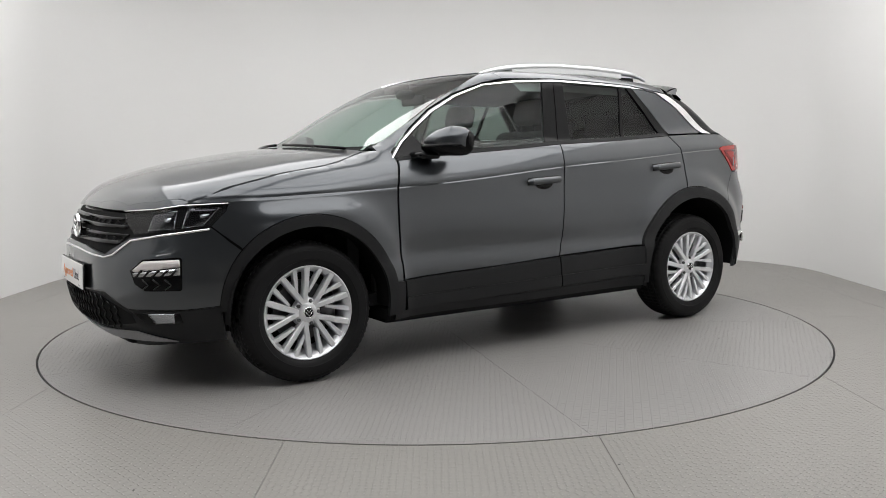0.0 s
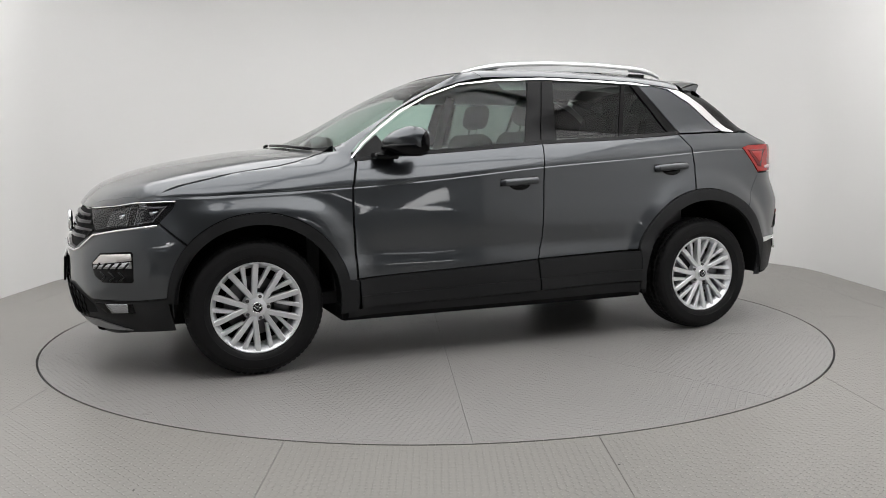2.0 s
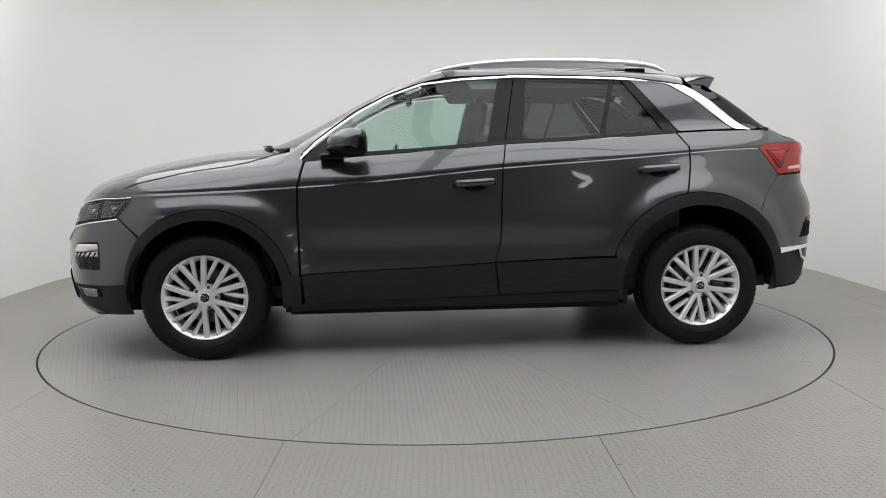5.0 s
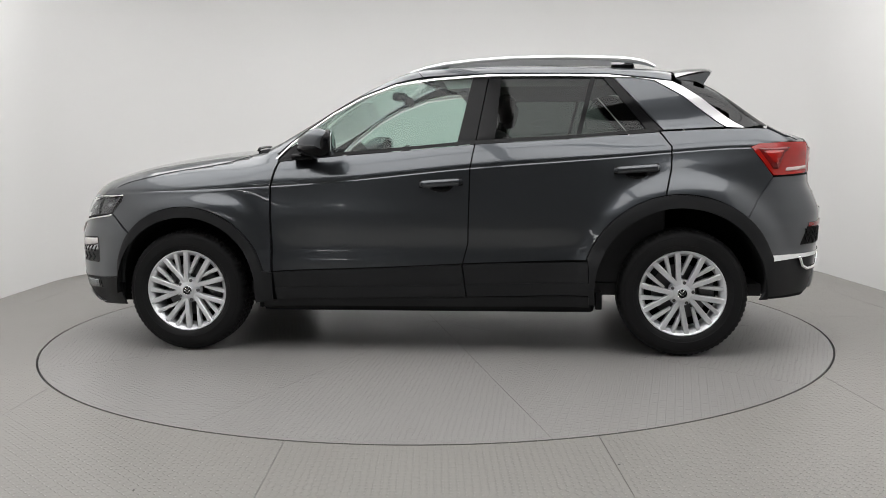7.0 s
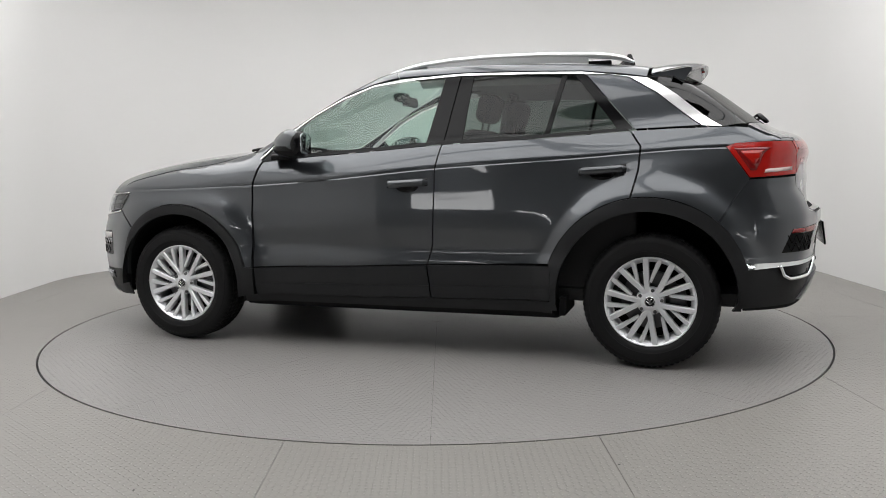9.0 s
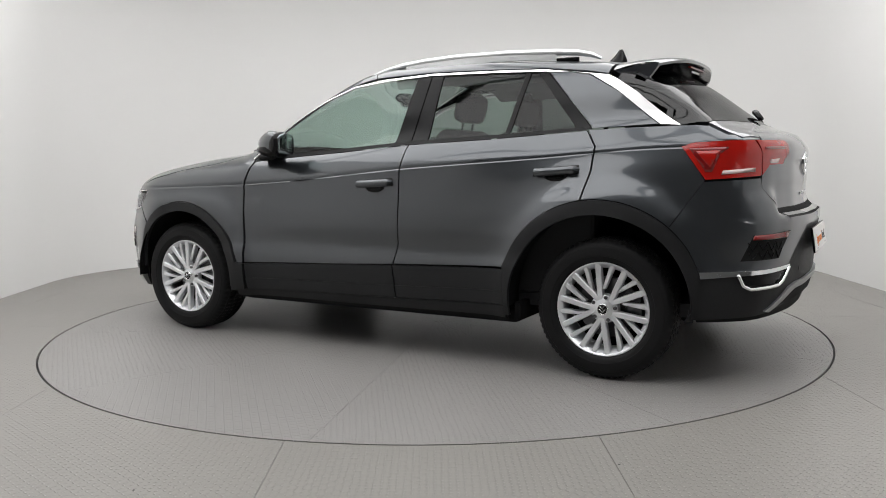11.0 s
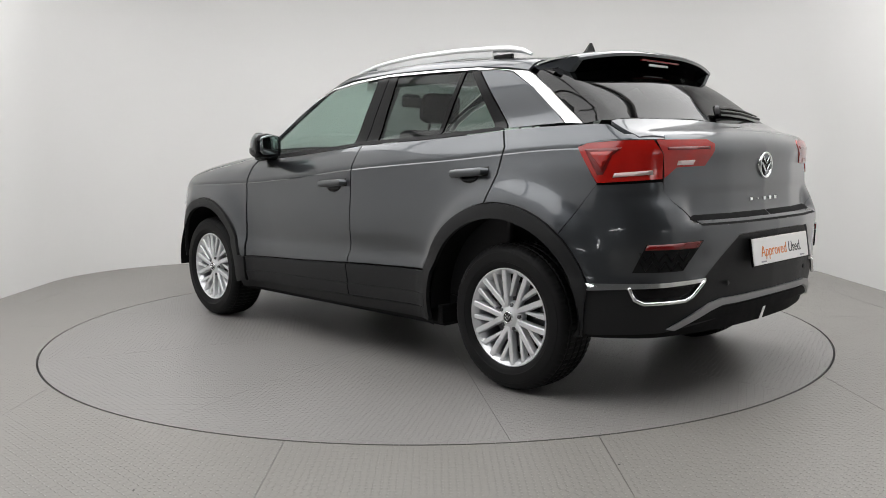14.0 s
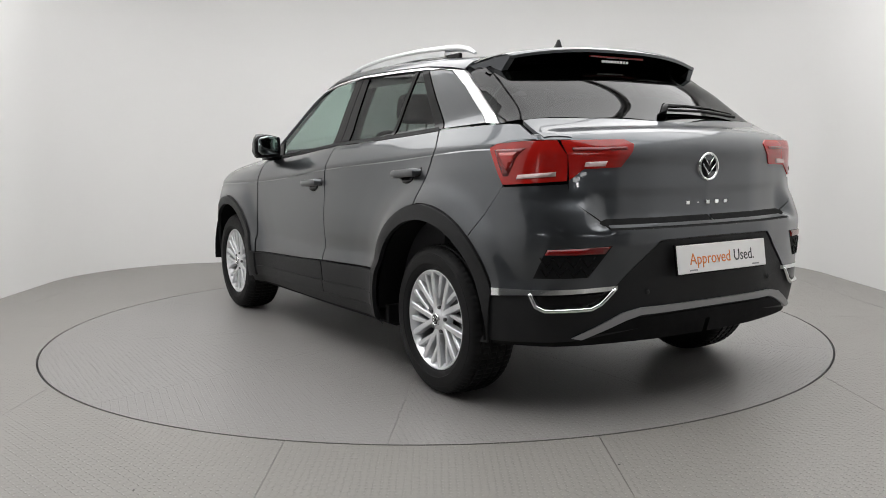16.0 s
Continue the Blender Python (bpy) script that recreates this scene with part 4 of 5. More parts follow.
# ---- roof, mirrors, handles, rails ----
def spoiler():
    bm = bmesh.new()
    rows = []
    n = 28
    for i in range(n + 1):
        y = -0.640 + 1.28 * i / n
        e = abs(y) / 0.640
        xe, ye = -1.535 + 0.075 * e**2.4, y * 0.88
        ze = 1.487 - 0.044 * e**2.6
        x0 = -1.272
        z0 = float(meet(*top_ray(np.array([x0]), np.array([min(abs(y), 0.632)])))[0][2]) + 0.002
        row = [(x0, y, z0)]
        for f in (0.4, 0.75):
            row.append((x0 + f * (xe - x0), y + f * (ye - y), z0 + f * (ze - z0) + 0.010))
        rows.append(row + [(xe + 0.012, ye, ze + 0.003), (xe, ye, ze - 0.006), (xe + 0.004, ye, ze - 0.018)])
    vs = [[bm.verts.new(q) for q in r] for r in rows]
    for a, b in zip(vs, vs[1:]):
        for k in range(5):
            bm.faces.new((a[k], b[k], b[k + 1], a[k + 1]))
    body = sharp(part("spoiler", bm, PAINT, car, "body-coloured roof spoiler"), 40)
    bm = bmesh.new()
    vs = []
    for r, i in zip(rows, range(n + 1)):
        y = r[0][1]
        e = min(1.0, abs(y) / 0.635)
        xg = -1.47 + 0.05 * e**2
        zg = float(meet(*top_ray(np.array([xg]), np.array([min(abs(y), 0.62)])))[0][2]) - 0.01
        x5, y5, z5 = r[5]
        vs.append([bm.verts.new(q) for q in ((x5, y5, z5), (x5 + 0.07, y5, z5 - 0.016), (xg + 0.05, y, (z5 + zg) / 2), (xg, y, zg))])
    for a, b in zip(vs, vs[1:]):
        for k in range(3):
            bm.faces.new((a[k], b[k], b[k + 1], a[k + 1]))
    sharp(part("underside", bm, GLOSS_BLACK, body, "black spoiler underside"), 40)
    for s in (1, -1):
        bm = bmesh.new()
        outline = [(-1.276, 1.408), (-1.37, 1.430), (-1.44, 1.443), (-1.460, 1.443), (-1.456, 1.428), (-1.405, 1.352), (-1.34, 1.375)]
        a = [bm.verts.new((x, s * (0.637 + 0.05 * (1.455 - z) - 0.42 * max(0, -1.275 - x)), z)) for x, z in outline]
        b = [bm.verts.new((x, s * (0.607 + 0.05 * (1.455 - z) - 0.42 * max(0, -1.275 - x)), z)) for x, z in outline]
        bm.faces.new(a)
        bm.faces.new(b[::-1])
        for k in range(len(a)):
            bm.faces.new((a[k], b[k], b[(k + 1) % len(a)], a[(k + 1) % len(a)]))
        bmesh.ops.recalc_face_normals(bm, faces=bm.faces)
        sharp(part("side_fin", bm, PAINT, body, "body-coloured spoiler fin"), 30)
    bm = box(bmesh.new(), (-1.515, -0.16, 1.448), (-1.50, 0.16, 1.458), 0.003)
    part("brake_light", bm, RED_DARK, body, "dark red high brake light", smooth=False)
    bm = bmesh.new()
    for k, w in enumerate((0.018, 0.012, 0.014, 0.012, 0.014, 0.010, 0.012, 0.006, 0.012)):
        y = 0.075 - 0.018 * k
        box(bm, (-1.505, y - w / 2, 1.430), (-1.501, y + w / 2, 1.440))
    part("dealer_sticker", bm, PLATE_WHITE, car, "small white lettering on the rear window", smooth=False)


spoiler()


def roof_rails():
    path = [(0.112, 1.484), (0.02, 1.505), (-0.08, 1.522), (-0.23, 1.536), (-0.416, 1.545), (-0.715, 1.545), (-0.966, 1.535), (-1.06, 1.527), (-1.13, 1.513), (-1.18, 1.492)]
    for s in (1, -1):
        bm = bmesh.new()
        pts = [(x, s * (0.555 - 0.02 * abs(x + 0.5)), z - 0.012) for x, z in path]
        tube(bm, pts, [0.008, 0.015, 0.018, 0.019, 0.019, 0.019, 0.019, 0.018, 0.015, 0.008], 12, 0.85)
        rail = sharp(part("roof_rail", bm, SILVER, car, "satin silver roof rail"), 40)
        bm = bmesh.new()
        lo, hi = [], []
        for x in np.linspace(-0.10, -0.955, 16):
            z = float(curve(x, -1.18, 1.492, -1.06, 1.527, -0.966, 1.535, -0.715, 1.545, -0.416, 1.545, -0.08, 1.522, 0.112, 1.484))
            y = 0.555 - 0.02 * abs(x + 0.5)
            lo.append([bm.verts.new((x, s * (y + k * 0.014), z - 0.050)) for k in (1, -1)])
            hi.append([bm.verts.new((x, s * (y + k * 0.014), z - 0.014)) for k in (1, -1)])
        for k in range(15):
            for j in (0, 1):
                bm.faces.new((lo[k][j], lo[k + 1][j], hi[k + 1][j], hi[k][j]))
        for k in (0, 15):
            bm.faces.new((lo[k][0], lo[k][1], hi[k][1], hi[k][0]))
        part("web", bm, SILVER, rail, smooth=False)
        for x0, x1, z in ((0.02, -0.10, 1.478), (-0.955, -1.07, 1.478)):
            part("foot", box(bmesh.new(), (min(x0, x1), s * 0.545 - 0.008, z - 0.03), (max(x0, x1), s * 0.545 + 0.008, z + 0.016), 0.004), GLOSS_BLACK, rail, "black rail foot", smooth=False)
    bm = bmesh.new()
    vs = []
    for k in range(9):
        f = k / 8
        w = 0.022 * (1 - f) + 0.003
        front, back = -1.0 - 0.10 * f**0.6, -1.145 + 0.028 * f**1.5
        z = 1.503 + 0.079 * f
        vs.append([bm.verts.new((front, 0, z)), bm.verts.new(((front + back) / 2, w, z)), bm.verts.new((back, 0, z)), bm.verts.new(((front + back) / 2, -w, z))])
    for a, b in zip(vs, vs[1:]):
        for k in range(4):
            bm.faces.new((a[k], a[(k + 1) % 4], b[(k + 1) % 4], b[k]))
    bm.faces.new(vs[-1])
    part("aerial", bm, GLOSS_BLACK, car, "black shark fin aerial")


roof_rails()


def door_mirror(s):
    def blob(rows):
        bm = bmesh.new()
        rings = []
        for y, x0, x1, z0, z1 in rows:
            ring = []
            for k in range(24):
                a = 2 * math.pi * k / 24
                c, d = math.cos(a), math.sin(a)
                c, d = math.copysign(abs(c) ** 0.7, c), math.copysign(abs(d) ** 0.7, d)
                lean = 1 - 0.42 * max(0.0, c) ** 1.3  # thinner towards the front
                ring.append(bm.verts.new(((x0 + x1) / 2 + (x1 - x0) / 2 * c, s * y, 1.085 + ((z0 + z1) / 2 - 1.085 + (z1 - z0) / 2 * d) * lean)))
            rings.append(ring)
        for a, b in zip(rings, rings[1:]):
            for k in range(24):
                bm.faces.new((a[k], a[(k + 1) % 24], b[(k + 1) % 24], b[k]))
        bm.faces.new(rings[0])
        bm.faces.new(rings[-1])
        bmesh.ops.recalc_face_normals(bm, faces=bm.faces)
        return bm

    cap = sharp(part("door_mirror", blob([(0.815, 0.56, 0.65, 1.08, 1.115), (0.83, 0.525, 0.66, 1.07, 1.14), (0.87, 0.49, 0.66, 1.06, 1.163), (0.92, 0.475, 0.635, 1.055, 1.172), (0.950, 0.468, 0.595, 1.056, 1.166), (0.970, 0.468, 0.55, 1.064, 1.148), (0.976, 0.475, 0.525, 1.078, 1.128)]), PAINT, car, "grey door mirror with a black lower half"), 50)
    sharp(part("lower_cover", blob([(0.805, 0.56, 0.66, 1.034, 1.080), (0.85, 0.50, 0.668, 1.026, 1.096), (0.92, 0.47, 0.645, 1.026, 1.100), (0.952, 0.464, 0.602, 1.026, 1.096), (0.972, 0.466, 0.55, 1.044, 1.088)]), GLOSS_BLACK, cap, "gloss black lower cover"), 50)
    part("mirror_stalk", box(bmesh.new(), (0.58, 0.735 if s > 0 else -0.86, 1.012), (0.70, 0.86 if s > 0 else -0.735, 1.045), 0.012), GLOSS_BLACK, cap)
    part("mirror_glass", blob([(0.845, 0.462, 0.475, 1.052, 1.148), (0.90, 0.458, 0.470, 1.042, 1.158), (0.945, 0.458, 0.468, 1.046, 1.148), (0.962, 0.46, 0.468, 1.062, 1.132)]), MIRROR, cap, "mirror glass")
    part("housing_rim", blob([(0.822, 0.468, 0.52, 1.035, 1.150), (0.90, 0.4625, 0.52, 1.026, 1.166), (0.96, 0.462, 0.52, 1.034, 1.154), (0.978, 0.465, 0.51, 1.055, 1.136)]), GLOSS_BLACK, cap, "black housing round the glass")


for s in (1, -1):
    door_mirror(s)


def handle(x0, x1, z0, z1, parents):
    for s, door in zip((1, -1), parents):
        pts = on_skin([(x0, z0), ((x0 + x1) / 2, (z0 + z1) / 2), (x1, z1)], 0.026, 6)
        ends = on_skin([(x0, z0), (x1, z1)], -0.002, 1)
        pts = [ends[0]] + pts[1:-1] + [ends[-1]]
        pts = [(x, s * y, z) for x, y, z in pts]
        n = len(pts)
        rad = [0.011 if i in (0, n - 1) else 0.0165 for i in range(n)]
        bm = tube(bmesh.new(), pts, rad, 12, 1.15)
        h = sharp(part("door_handle", bm, PAINT, door, "body-coloured pull handle"), 40)
        # flat black ellipse paints the shade of the hand bowl; nothing is hollowed out
        cx, cz = (x0 + x1) / 2 - 0.0, (z0 + z1) / 2 - 0.014
        bm = cut([(cx + 0.062 * math.cos(a * math.pi / 12), cz + 0.033 * math.sin(a * math.pi / 12)) for a in range(24)], off=0.0012, depth=0.004, cell=0.02)
        if s < 0:
            mirror(bm)
        # black sheet on the door in place of the shadow gap round the handle
        shade_line = [(x0 + 0.004, z0 + 0.021), (x1 - 0.004, z1 + 0.021), (x1 - 0.008, z1 - 0.019), (x0 + 0.008, z0 - 0.019)]
        gap_shade = cut(shade_line, off=0.0008, depth=0.004, cell=0.02)
        part("gap_shade", gap_shade if s > 0 else mirror(gap_shade), RUBBER, h, "black sheet standing in for the shadow gap round the handle")
        part("bowl_shade", bm, GLOSS_BLACK, h, "black patch painting the shaded bowl behind the handle")
        bm = tube(bmesh.new(), [(q[0], q[1] + s * 0.0115, q[2] + 0.004) for q in pts[2:-2]], 0.0022, 6)
        part("trim_line", bm, GLOSS_BLACK, h)


handle(0.022, -0.185, 0.884, 0.895, doors_front)
handle(-0.958, -1.168, 0.944, 0.957, doors_rear)


# ---- front ----
def front_end():
    lamp_line = [(1.992, 0.472, 0.793), (1.90, 0.64, 0.806), (1.813, 0.727, 0.822), (1.632, 0.822, 0.829), (1.660, 0.815, 0.790), (1.721, 0.795, 0.737), (1.831, 0.733, 0.724), (1.972, 0.57, 0.703)]
    mod1 = [(1.938, 0.625, 0.718), (1.915, 0.638, 0.790), (1.835, 0.715, 0.805), (1.850, 0.715, 0.727)]
    mod2 = [(1.825, 0.735, 0.729), (1.797, 0.737, 0.812), (1.675, 0.80, 0.818), (1.745, 0.782, 0.742)]
    for s in (1, -1):
        def half(pts, **k):
            b = cut(pts, **k)
            return b if s > 0 else mirror(b)
        lamp = sharp(part("headlight", half(lamp_line, off=-0.022, depth=0.01), GLOSS_BLACK, car, "headlight behind a clear lens"))
        part("lens", half(lamp_line, off=0.001, depth=0.0, cell=0.025), LENS, lamp, "clear lens")
        for m in (mod1, mod2):
            c = [sum(q[k] for q in m) / 4 for k in range(3)]
            part("reflector", half(m, off=-0.012, depth=0.004, cell=0.02), REFLECTOR, lamp, "bright reflector")
            inner = [tuple(c[k] + 0.93 * (q[k] - c[k]) for k in range(3)) for q in m]
            part("bezel", half(inner, off=-0.009, depth=0.004, cell=0.02), SMOKE, lamp)
            side = [0.5 * (m[2][k] + m[3][k]) for k in range(3)]
            core = [tuple(0.62 * c[k] + 0.38 * side[k] + (0.16 if j % 3 == 0 else 0.30) * (q[k] - c[k]) for k in range(3)) for j, q in enumerate(m)]
            part("bulb_lens", half(core, off=-0.006, depth=0.004, cell=0.02), REFLECTOR, lamp)
        drl = sharp(part("daytime_light", half([(2.004, 0.582, 0.548), (1.963, 0.636, 0.600), (1.840, 0.748, 0.609), (1.832, 0.75, 0.598), (1.836, 0.748, 0.473), (1.845, 0.745, 0.464), (1.961, 0.644, 0.463), (1.992, 0.601, 0.492)], off=0.001, depth=0.012, cell=0.02), GLOSS_BLACK, car, "daytime running light in a black surround"))
        part("lamp", half([(1.997, 0.590, 0.550), (1.962, 0.638, 0.592), (1.842, 0.744, 0.599), (1.840, 0.746, 0.568), (1.99, 0.60, 0.545)], off=0.004, depth=0.008, cell=0.02), WHITE_LENS, drl, "white light bar")
        part("reflector", half([(1.995, 0.592, 0.541), (1.842, 0.746, 0.562), (1.844, 0.747, 0.532), (1.995, 0.594, 0.522)], off=0.003, depth=0.006, cell=0.02), REFLECTOR, drl)
        for k in range(5):
            f = k / 5
            x, y = 1.985 - 0.13 * f, 0.60 + 0.14 * f
            part("rib", half([(x, y, 0.523), (x - 0.008, y + 0.009, 0.523), (x - 0.03, y + 0.03, 0.555), (x - 0.022, y + 0.021, 0.555)], off=0.005, depth=0.005), GLOSS_BLACK, drl)
        for k in range(3):
            x, y = 1.965 - 0.035 * k, 0.63 + 0.037 * k
            a = on_skin([(x, y, 0.514), (x - 0.02, y + 0.022, 0.49), (x, y, 0.470)], 0.002, 3)
            part("grille_bar", tube(bmesh.new(), [(q[0], s * q[1], q[2]) for q in a], 0.0035, 6), PLASTIC, drl)
        fog = part("fog_light", half([(2.004, 0.573, 0.366), (1.853, 0.737, 0.369), (1.842, 0.743, 0.322), (1.961, 0.637, 0.314)], off=0.002, depth=0.008, cell=0.02), GLOSS_BLACK, car, "fog light in a black surround")
        part("lamp", half([(1.955, 0.645, 0.362), (1.872, 0.724, 0.364), (1.873, 0.722, 0.324), (1.932, 0.668, 0.320)], off=0.006, depth=0.008, cell=0.02), REFLECTOR, fog)
        part("lens", half([(1.957, 0.643, 0.364), (1.870, 0.726, 0.366), (1.871, 0.724, 0.322), (1.932, 0.668, 0.318)], off=0.011, depth=0.006, cell=0.02), LENS, fog)
        brow = on_skin([(1.992, 0.472, 0.799), (1.90, 0.64, 0.811), (1.813, 0.727, 0.827), (1.645, 0.822, 0.834)], 0.002, 6)
        part("brow_line", tube(bmesh.new(), [(x, s * y, z) for x, y, z in brow], 0.0032, 6), CHROME, lamp, "thin chrome line over the headlight")
        # bright line under lamp and grille
        line = on_skin([(1.721, 0.795, 0.726), (1.893, 0.681, 0.701), (1.985, 0.562, 0.677), (2.048, 0.488, 0.614), (2.073, 0.429, 0.600), (2.115, 0.150, 0.618), (2.112, 0.001, 0.62)], 0.004, 8)
        part("grille_trim", tube(bmesh.new(), [(x, s * y, z) for x, y, z in line], 0.0055, 8), CHROME, car, "bright chrome line below the grille")
    # upper grille
    outline = [(2.06, 0.0001, 0.80), (1.996, 0.468, 0.793), (1.972, 0.575, 0.700), (2.066, 0.426, 0.620), (2.106, 0.13, 0.640), (2.11, 0.0001, 0.645)]
    grille = single("grille", cut(outline, off=-0.03, depth=0.0, mid=True), GLOSS_BLACK, car, "black front grille with horizontal bars")
    for z, yy, w in ((0.768, 0.49, 0.007), (0.735, 0.52, 0.009), (0.70, 0.54, 0.007), (0.668, 0.48, 0.009)):
        part("grille_bar", cut([(2.07, 0.0001, z + w), (2.0, yy, z + w - 0.004), (2.0, yy, z - w), (2.07, 0.0001, z - w)], off=-0.006, depth=0.02, mid=True), GLOSS_BLACK, grille)
    for s in (1, -1):
        for k in range(7):
            y = 0.10 + 0.062 * k
            for z in (0.752, 0.684):
                a = on_skin([(2.06 - 0.3 * y * y, y, z - 0.017), (2.06 - 0.3 * y * y, y + 0.03, z), (2.06 - 0.3 * y * y, y, z + 0.015)], -0.012, 3)
                part("grille_mesh", tube(bmesh.new(), [(q[0], s * q[1], q[2]) for q in a], 0.004, 6), PLASTIC, grille)
    # lower grille: honeycomb of slim bars
    low = single("lower_grille", cut([(2.12, 0.0001, 0.428), (2.10, 0.36, 0.436), (2.042, 0.514, 0.385), (2.004, 0.57, 0.355), (1.995, 0.585, 0.318), (2.085, 0.384, 0.285), (2.11, 0.0001, 0.272)], off=0.001, depth=0.0, mid=True), DARK, car, "black honeycomb lower grille")
    for s in (1, -1):
        for k in range(11):
            y = 0.025 + 0.046 * k
            top = 0.43 if y < 0.38 else 0.43 - (y - 0.38) * 0.4
            x = 2.12 - 0.35 * y * y
            pts = [(x, y + (0.012 if i % 2 else -0.012), 0.285 + (top - 0.285) * i / 6) for i in range(7)]
            a = on_skin(pts, 0.005, 2)
            part("grille_mesh", tube(bmesh.new(), [(q[0], s * q[1], q[2]) for q in a], 0.0045, 5), GLOSS_BLACK, low)
    badge((2.103, 0, 0.716), 1)


def badge(at, way):
    """A round chrome badge: a ring on a dark ground with slanted bars."""
    bm = lathe(bmesh.new(), [(0.047, 0.0), (0.048, 0.006), (0.053, 0.009), (0.057, 0.006), (0.058, -0.006)], 48)
    turn = Matrix.Translation(at) @ pose(0, 0, 0, 0, 0, -90 * way)
    ring = part("badge", bm, CHROME, car, "round chrome badge")
    ring.data.transform(turn)
    bm = lathe(bmesh.new(), [(0.0005, 0.001), (0.05, 0.001), (0.05, -0.012)], 40)
    part("ground", bm, GLOSS_BLACK, ring).data.transform(turn)
    bm = bmesh.new()
    for x0, z0, x1, z1 in ((-0.026, 0.036, -0.001, 0.004), (0.026, 0.036, 0.001, 0.004), (-0.036, 0.010, -0.001, -0.030), (0.036, 0.010, 0.001, -0.030)):
        tube(bm, [(x0, 0.004, z0), (x1, 0.004, z1)], 0.0048, 6, 0.6)
    part("bars", bm, CHROME, ring).data.transform(turn)


def written(body, size, material, m, name, parent):
    """Flat raised letters in the built-in font."""
    cu = bpy.data.curves.new(name, "FONT")
    cu.body, cu.size, cu.extrude, cu.resolution_u = body, size, 0.0006, 3
    ob = bpy.data.objects.new(name, cu)
    scene.collection.objects.link(ob)
    me = bpy.data.meshes.new_from_object(ob.evaluated_get(bpy.context.evaluated_depsgraph_get()))
    bpy.data.objects.remove(ob)
    me.materials.clear()
    me.materials.append(material)
    me.transform(m)
    t = new(name, me)
    t.parent = parent
    return t


def number_plate(at, yaw, pitch):
    """A white show plate with two printed words, in place of the number plate."""
    m = Matrix.Translation(at) @ pose(0, 0, 0, 0, 0, yaw) @ pose(0, 0, 0, 90 + pitch, 0, 0)
    bm = box(bmesh.new(), (-0.26, -0.0555, -0.004), (0.26, 0.0555, 0.004), 0.003)
    base = part("show_plate", bm, PLATE_WHITE, car, "white show plate with orange and black words", smooth=False)
    base.data.transform(m)
    bm = box(bmesh.new(), (-0.265, -0.060, -0.010), (0.265, 0.060, -0.001), 0.003)
    part("holder", bm, GLOSS_BLACK, base, smooth=False).data.transform(m)
    written("Approved", 0.064, ORANGE, m @ pose(-0.195, -0.022, 0.0045) @ Matrix.Diagonal((0.92, 1, 1, 1)), "orange_words", base)
    written("Used.", 0.064, INK, m @ pose(0.060, -0.022, 0.0045) @ Matrix.Diagonal((0.86, 1, 1, 1)), "black_words", base)
    for x in (-0.20, 0.17):
        part("small_print", box(bmesh.new(), (x, -0.047, 0.0035), (x + 0.045, -0.041, 0.0046)), SKID, base, smooth=False).data.transform(m)


front_end()
number_plate((2.137, 0, 0.495), 90, -3)
number_plate((-2.116, 0, 0.618), -90, -8)


